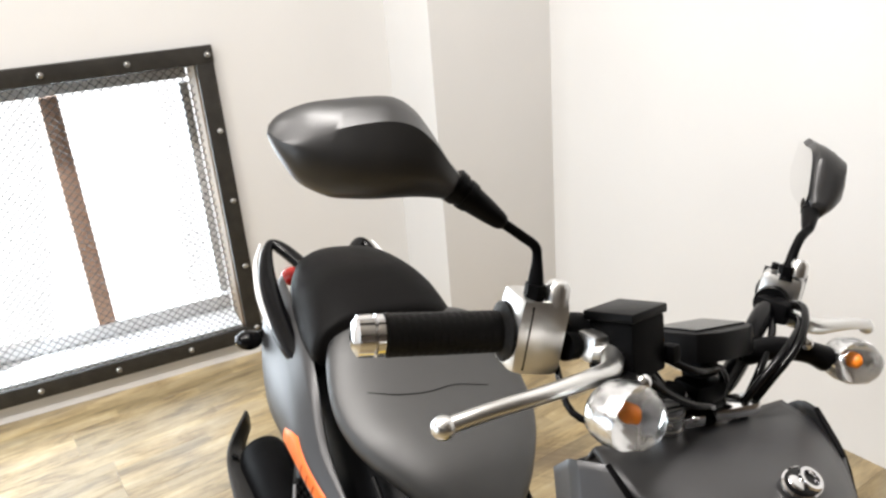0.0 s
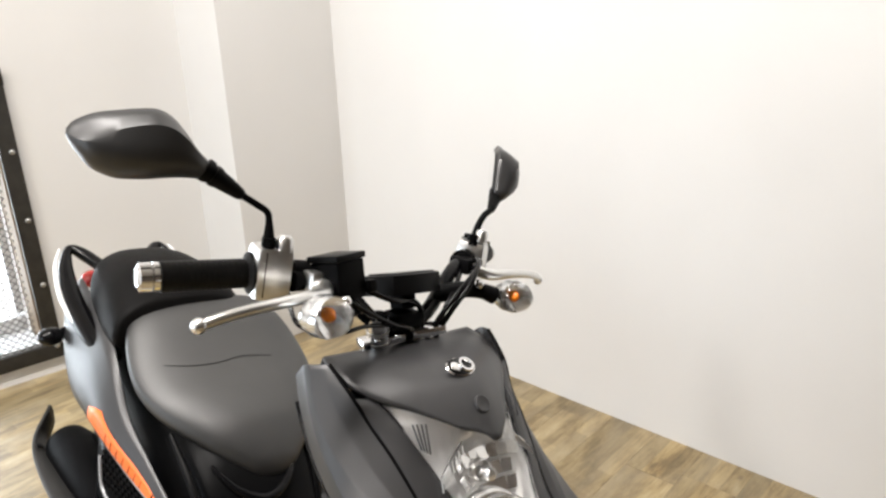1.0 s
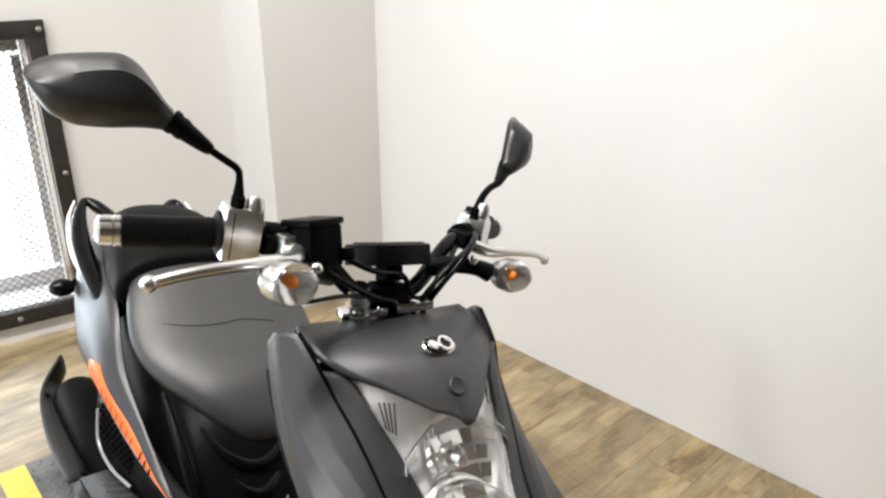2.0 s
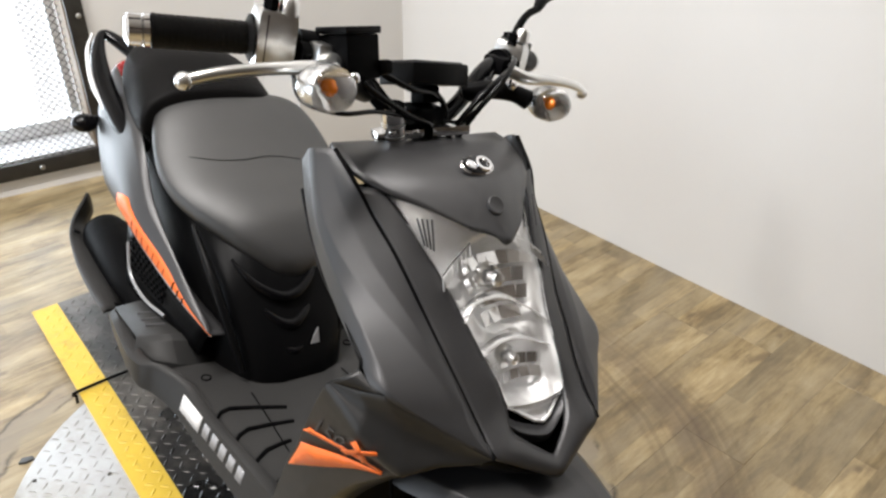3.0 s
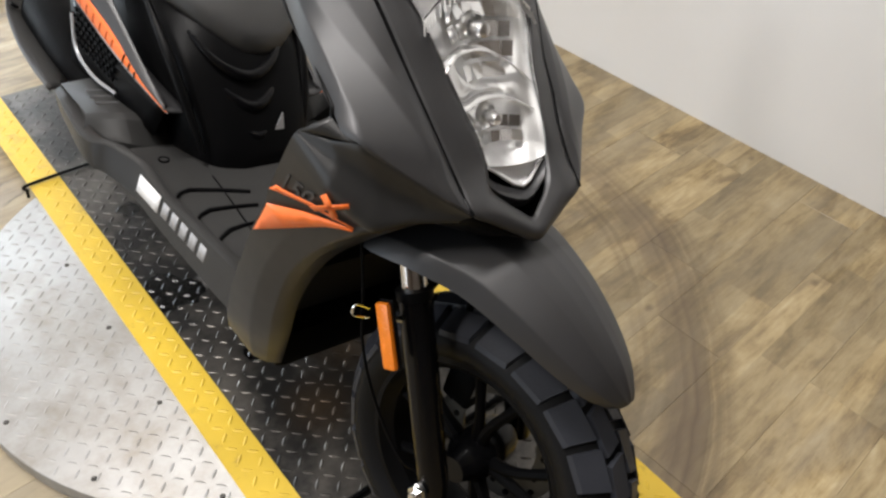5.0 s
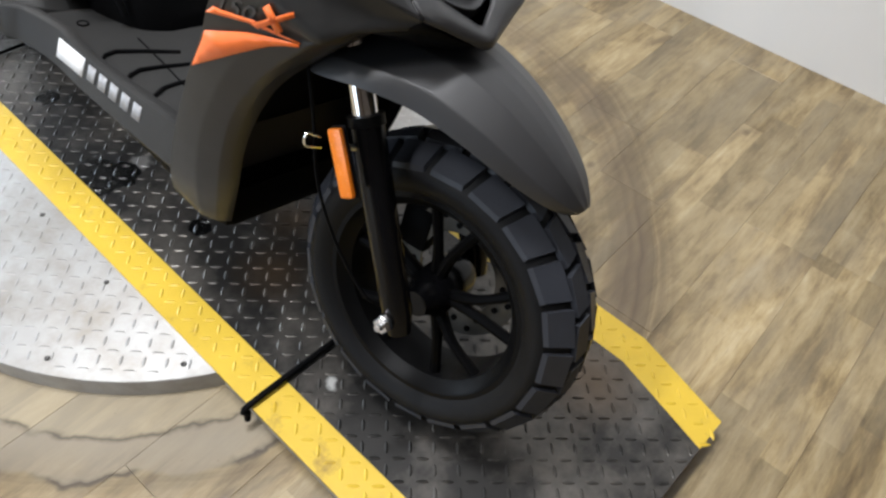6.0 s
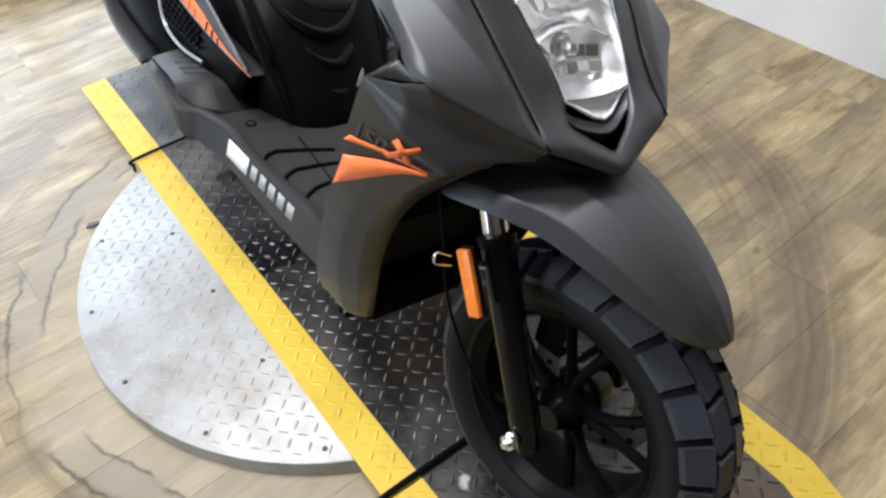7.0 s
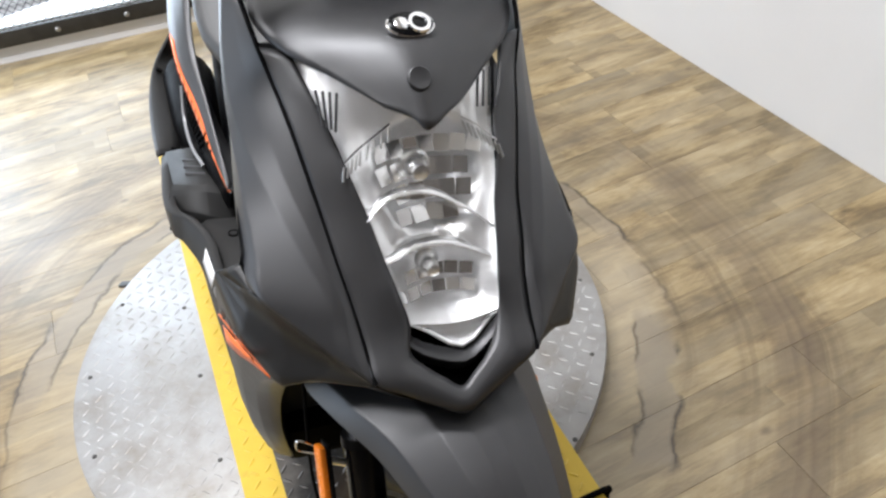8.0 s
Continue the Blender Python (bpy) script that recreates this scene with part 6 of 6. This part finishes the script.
# -- decals on the lower panel
def on_panel(u, v, lift):
    """A point of the lower panel: u along a row (0 front, 4 rear), v down the rows."""
    v += 1
    i, k = min(int(v), len(LOWER) - 2), min(int(u), 3)
    fv, fu = v - i, u - k
    a = Vector(LOWER[i][k]).lerp(Vector(LOWER[i][k + 1]), fu)
    b = Vector(LOWER[i + 1][k]).lerp(Vector(LOWER[i + 1][k + 1]), fu)
    return a.lerp(b, fv) + Vector((-lift, -lift * 0.35, 0))


def decal(name, outline, material, lift=0.0030, label=""):
    """A flat sticker that lies on the panel: outline in the panel's own u, v."""
    bm = bmesh.new()
    n = 8
    pts = []
    for (u0, v0), (u1, v1) in zip(outline, outline[1:] + outline[:1]):
        pts += [(u0 + (u1 - u0) * k / n, v0 + (v1 - v0) * k / n) for k in range(n)]
    vs = [bm.verts.new(on_panel(u, v, lift)) for u, v in pts]
    bmesh.ops.triangle_fill(bm, use_beauty=True, edges=[bm.edges.new((vs[k], vs[(k + 1) % len(vs)])) for k in range(len(vs))])
    ob = part(name, bm, material, SC, label, 60)
    so = ob.modifiers.new("thick", "SOLIDIFY")
    so.thickness, so.offset = 0.0008, 0
    return ob


def cross_stroke(outline):
    """A straight stroke of the crossed decal, flat in the panel's upper plane: outline in y, z."""
    bm = bmesh.new()
    vs = [bm.verts.new(((0.0842 - 0.3538 * y - 0.3847 * z), y, z)) for y, z in outline]
    bm.faces.new(vs)
    so = part("decal_cross", bm, M_ORANGE, SC, "", 60).modifiers.new("thick", "SOLIDIFY")
    so.thickness, so.offset = 0.0008, 0


def lettering(name, text, material, place, height, parent=SC):
    """Raised characters of the built-in font, each vertex laid by place(x, y)."""
    cu = bpy.data.curves.new(name, "FONT")
    cu.body, cu.size, cu.extrude = text, 1.0, 0.0
    tmp = bpy.data.objects.new(name, cu)
    scene.collection.objects.link(tmp)
    bpy.context.view_layer.update()
    src = bpy.data.meshes.new_from_object(tmp.evaluated_get(bpy.context.evaluated_depsgraph_get()))
    bpy.data.objects.remove(tmp)
    for v in src.vertices:
        v.co = place(v.co.x * height, v.co.y * height)
    src.materials.clear()
    src.materials.append(material)
    ob = new(name, src)
    ob.parent = parent
    so = ob.modifiers.new("thick", "SOLIDIFY")
    so.thickness, so.offset = 0.0006, 0
    return ob


decal("decal_wedge", [(3.92, 2.75), (3.92, 4.00), (2.10, 2.64), (2.16, 2.46)], M_ORANGE, 0.0036, "orange wedge decal")
decal("decal_line", [(3.98, 2.12), (3.86, 1.95), (2.16, 2.33), (2.14, 2.42)], M_ORANGE, 0.0036)
for stroke in (((0.1542, 0.5835), (0.1453, 0.5915), (0.1375, 0.5650), (0.1465, 0.5565)), ((0.1750, 0.5567), (0.1188, 0.5941), (0.1188, 0.5884), (0.1690, 0.5535))):
    cross_stroke(stroke)
lettering("decal_digits", "150", M_SILVERDARK, (lambda x, y: on_panel(3.85 - x, 2.08 - 1.25 * y + 0.10 * x, 0.0036)), 0.58)

# sticker and lettering bars on the skirts
for s in (-1, 1):
    def on_skirt(y, z, s=s):
        return Vector((s * (0.1815 + 0.077 * (y - 0.57) + 0.255 * (0.313 - z) + 0.0016), y, z))

    def skirt_patch(name, y0, y1, z0, z1, material, slant=0.0, label=""):
        bm = bmesh.new()
        n = 4
        rows = [[on_skirt(y0 + (y1 - y0) * i / n + slant * (j / 2), z0 + (z1 - z0) * j / 2 + 0.012 * ((y0 + (y1 - y0) * i / n) - 0.5)) for j in range(3)] for i in range(n + 1)]
        skin(bm, rows, closed=False)
        ob = part(name, bm, material, SC, label, 60)
        so = ob.modifiers.new("thick", "SOLIDIFY")
        so.thickness, so.offset = 0.0012, 0
        return ob

    skirt_patch("sticker", 0.573, 0.640, 0.283, 0.311, M_WHITE, 0.0, "plain white sticker")
    for k in range(5):
        y = 0.562 - 0.0275 * k
        skirt_patch("brand_bar", y - 0.018, y, 0.286, 0.308, M_SILVER, 0.0)


# ---- floor planks ----
def planks():
    wid, gap = 0.148, 0.0003
    rnd = random.Random(7)
    meshes = {}
    for ln in (0.6, 0.9, 1.22):
        bm = bmesh.new()
        box(bm, 0, 0, -0.005, ln - gap, wid - gap, 0.01)
        top = [e for e in bm.edges if all(v.co.z > -0.001 for v in e.verts)]
        bmesh.ops.bevel(bm, geom=top, offset=0.0005, segments=1, affect="EDGES")
        me = bpy.data.meshes.new("plank")
        bm.to_mesh(me)
        bm.free()
        me.materials.append(M_FLOOR)
        meshes[ln] = me
    lay = Matrix.Rotation(radians(8.2), 4, "Z")   # the boards run square to the east wall
    y = 1.0
    while y > YB - 1.0:
        x = XR + 1.0 + rnd.uniform(0, 0.25)
        while x > XL - 1.0:
            ln = rnd.choice((0.6, 0.9, 1.22, 1.22))
            m = lay @ Matrix.Translation((x - ln / 2, y, 0))
            c = m.translation
            if XL - 0.45 * ln < c.x < XR + 0.2 and YB - 0.05 < c.y < 0.22:
                ob = new("plank", meshes[ln])
                ob.parent = FLOOR
                ob.matrix_basis = m
            x -= ln
        y -= wid


planks()


# ---- small litter beside the plate ----
def scrap(name, label, category, x, y, outline, thick, material, rz):
    ob = thing(name, label, category, m=pose(x, y, 0.0005, 0, 0, rz))
    part("body", prism(bmesh.new(), outline, 0.0, thick, None, 0.0006), material, ob)


M_LEAD = mat("dull grey metal", (0.10, 0.105, 0.11), 0.5, metal=0.5, var=0.3, scale=60)
scrap("metal_scrap", "small dull grey metal scrap on the floor", "scrap", -0.400, 1.088, [(-0.016, -0.006), (-0.003, -0.009), (0.015, -0.003), (0.011, 0.006), (-0.010, 0.007)], 0.006, M_LEAD, -15)
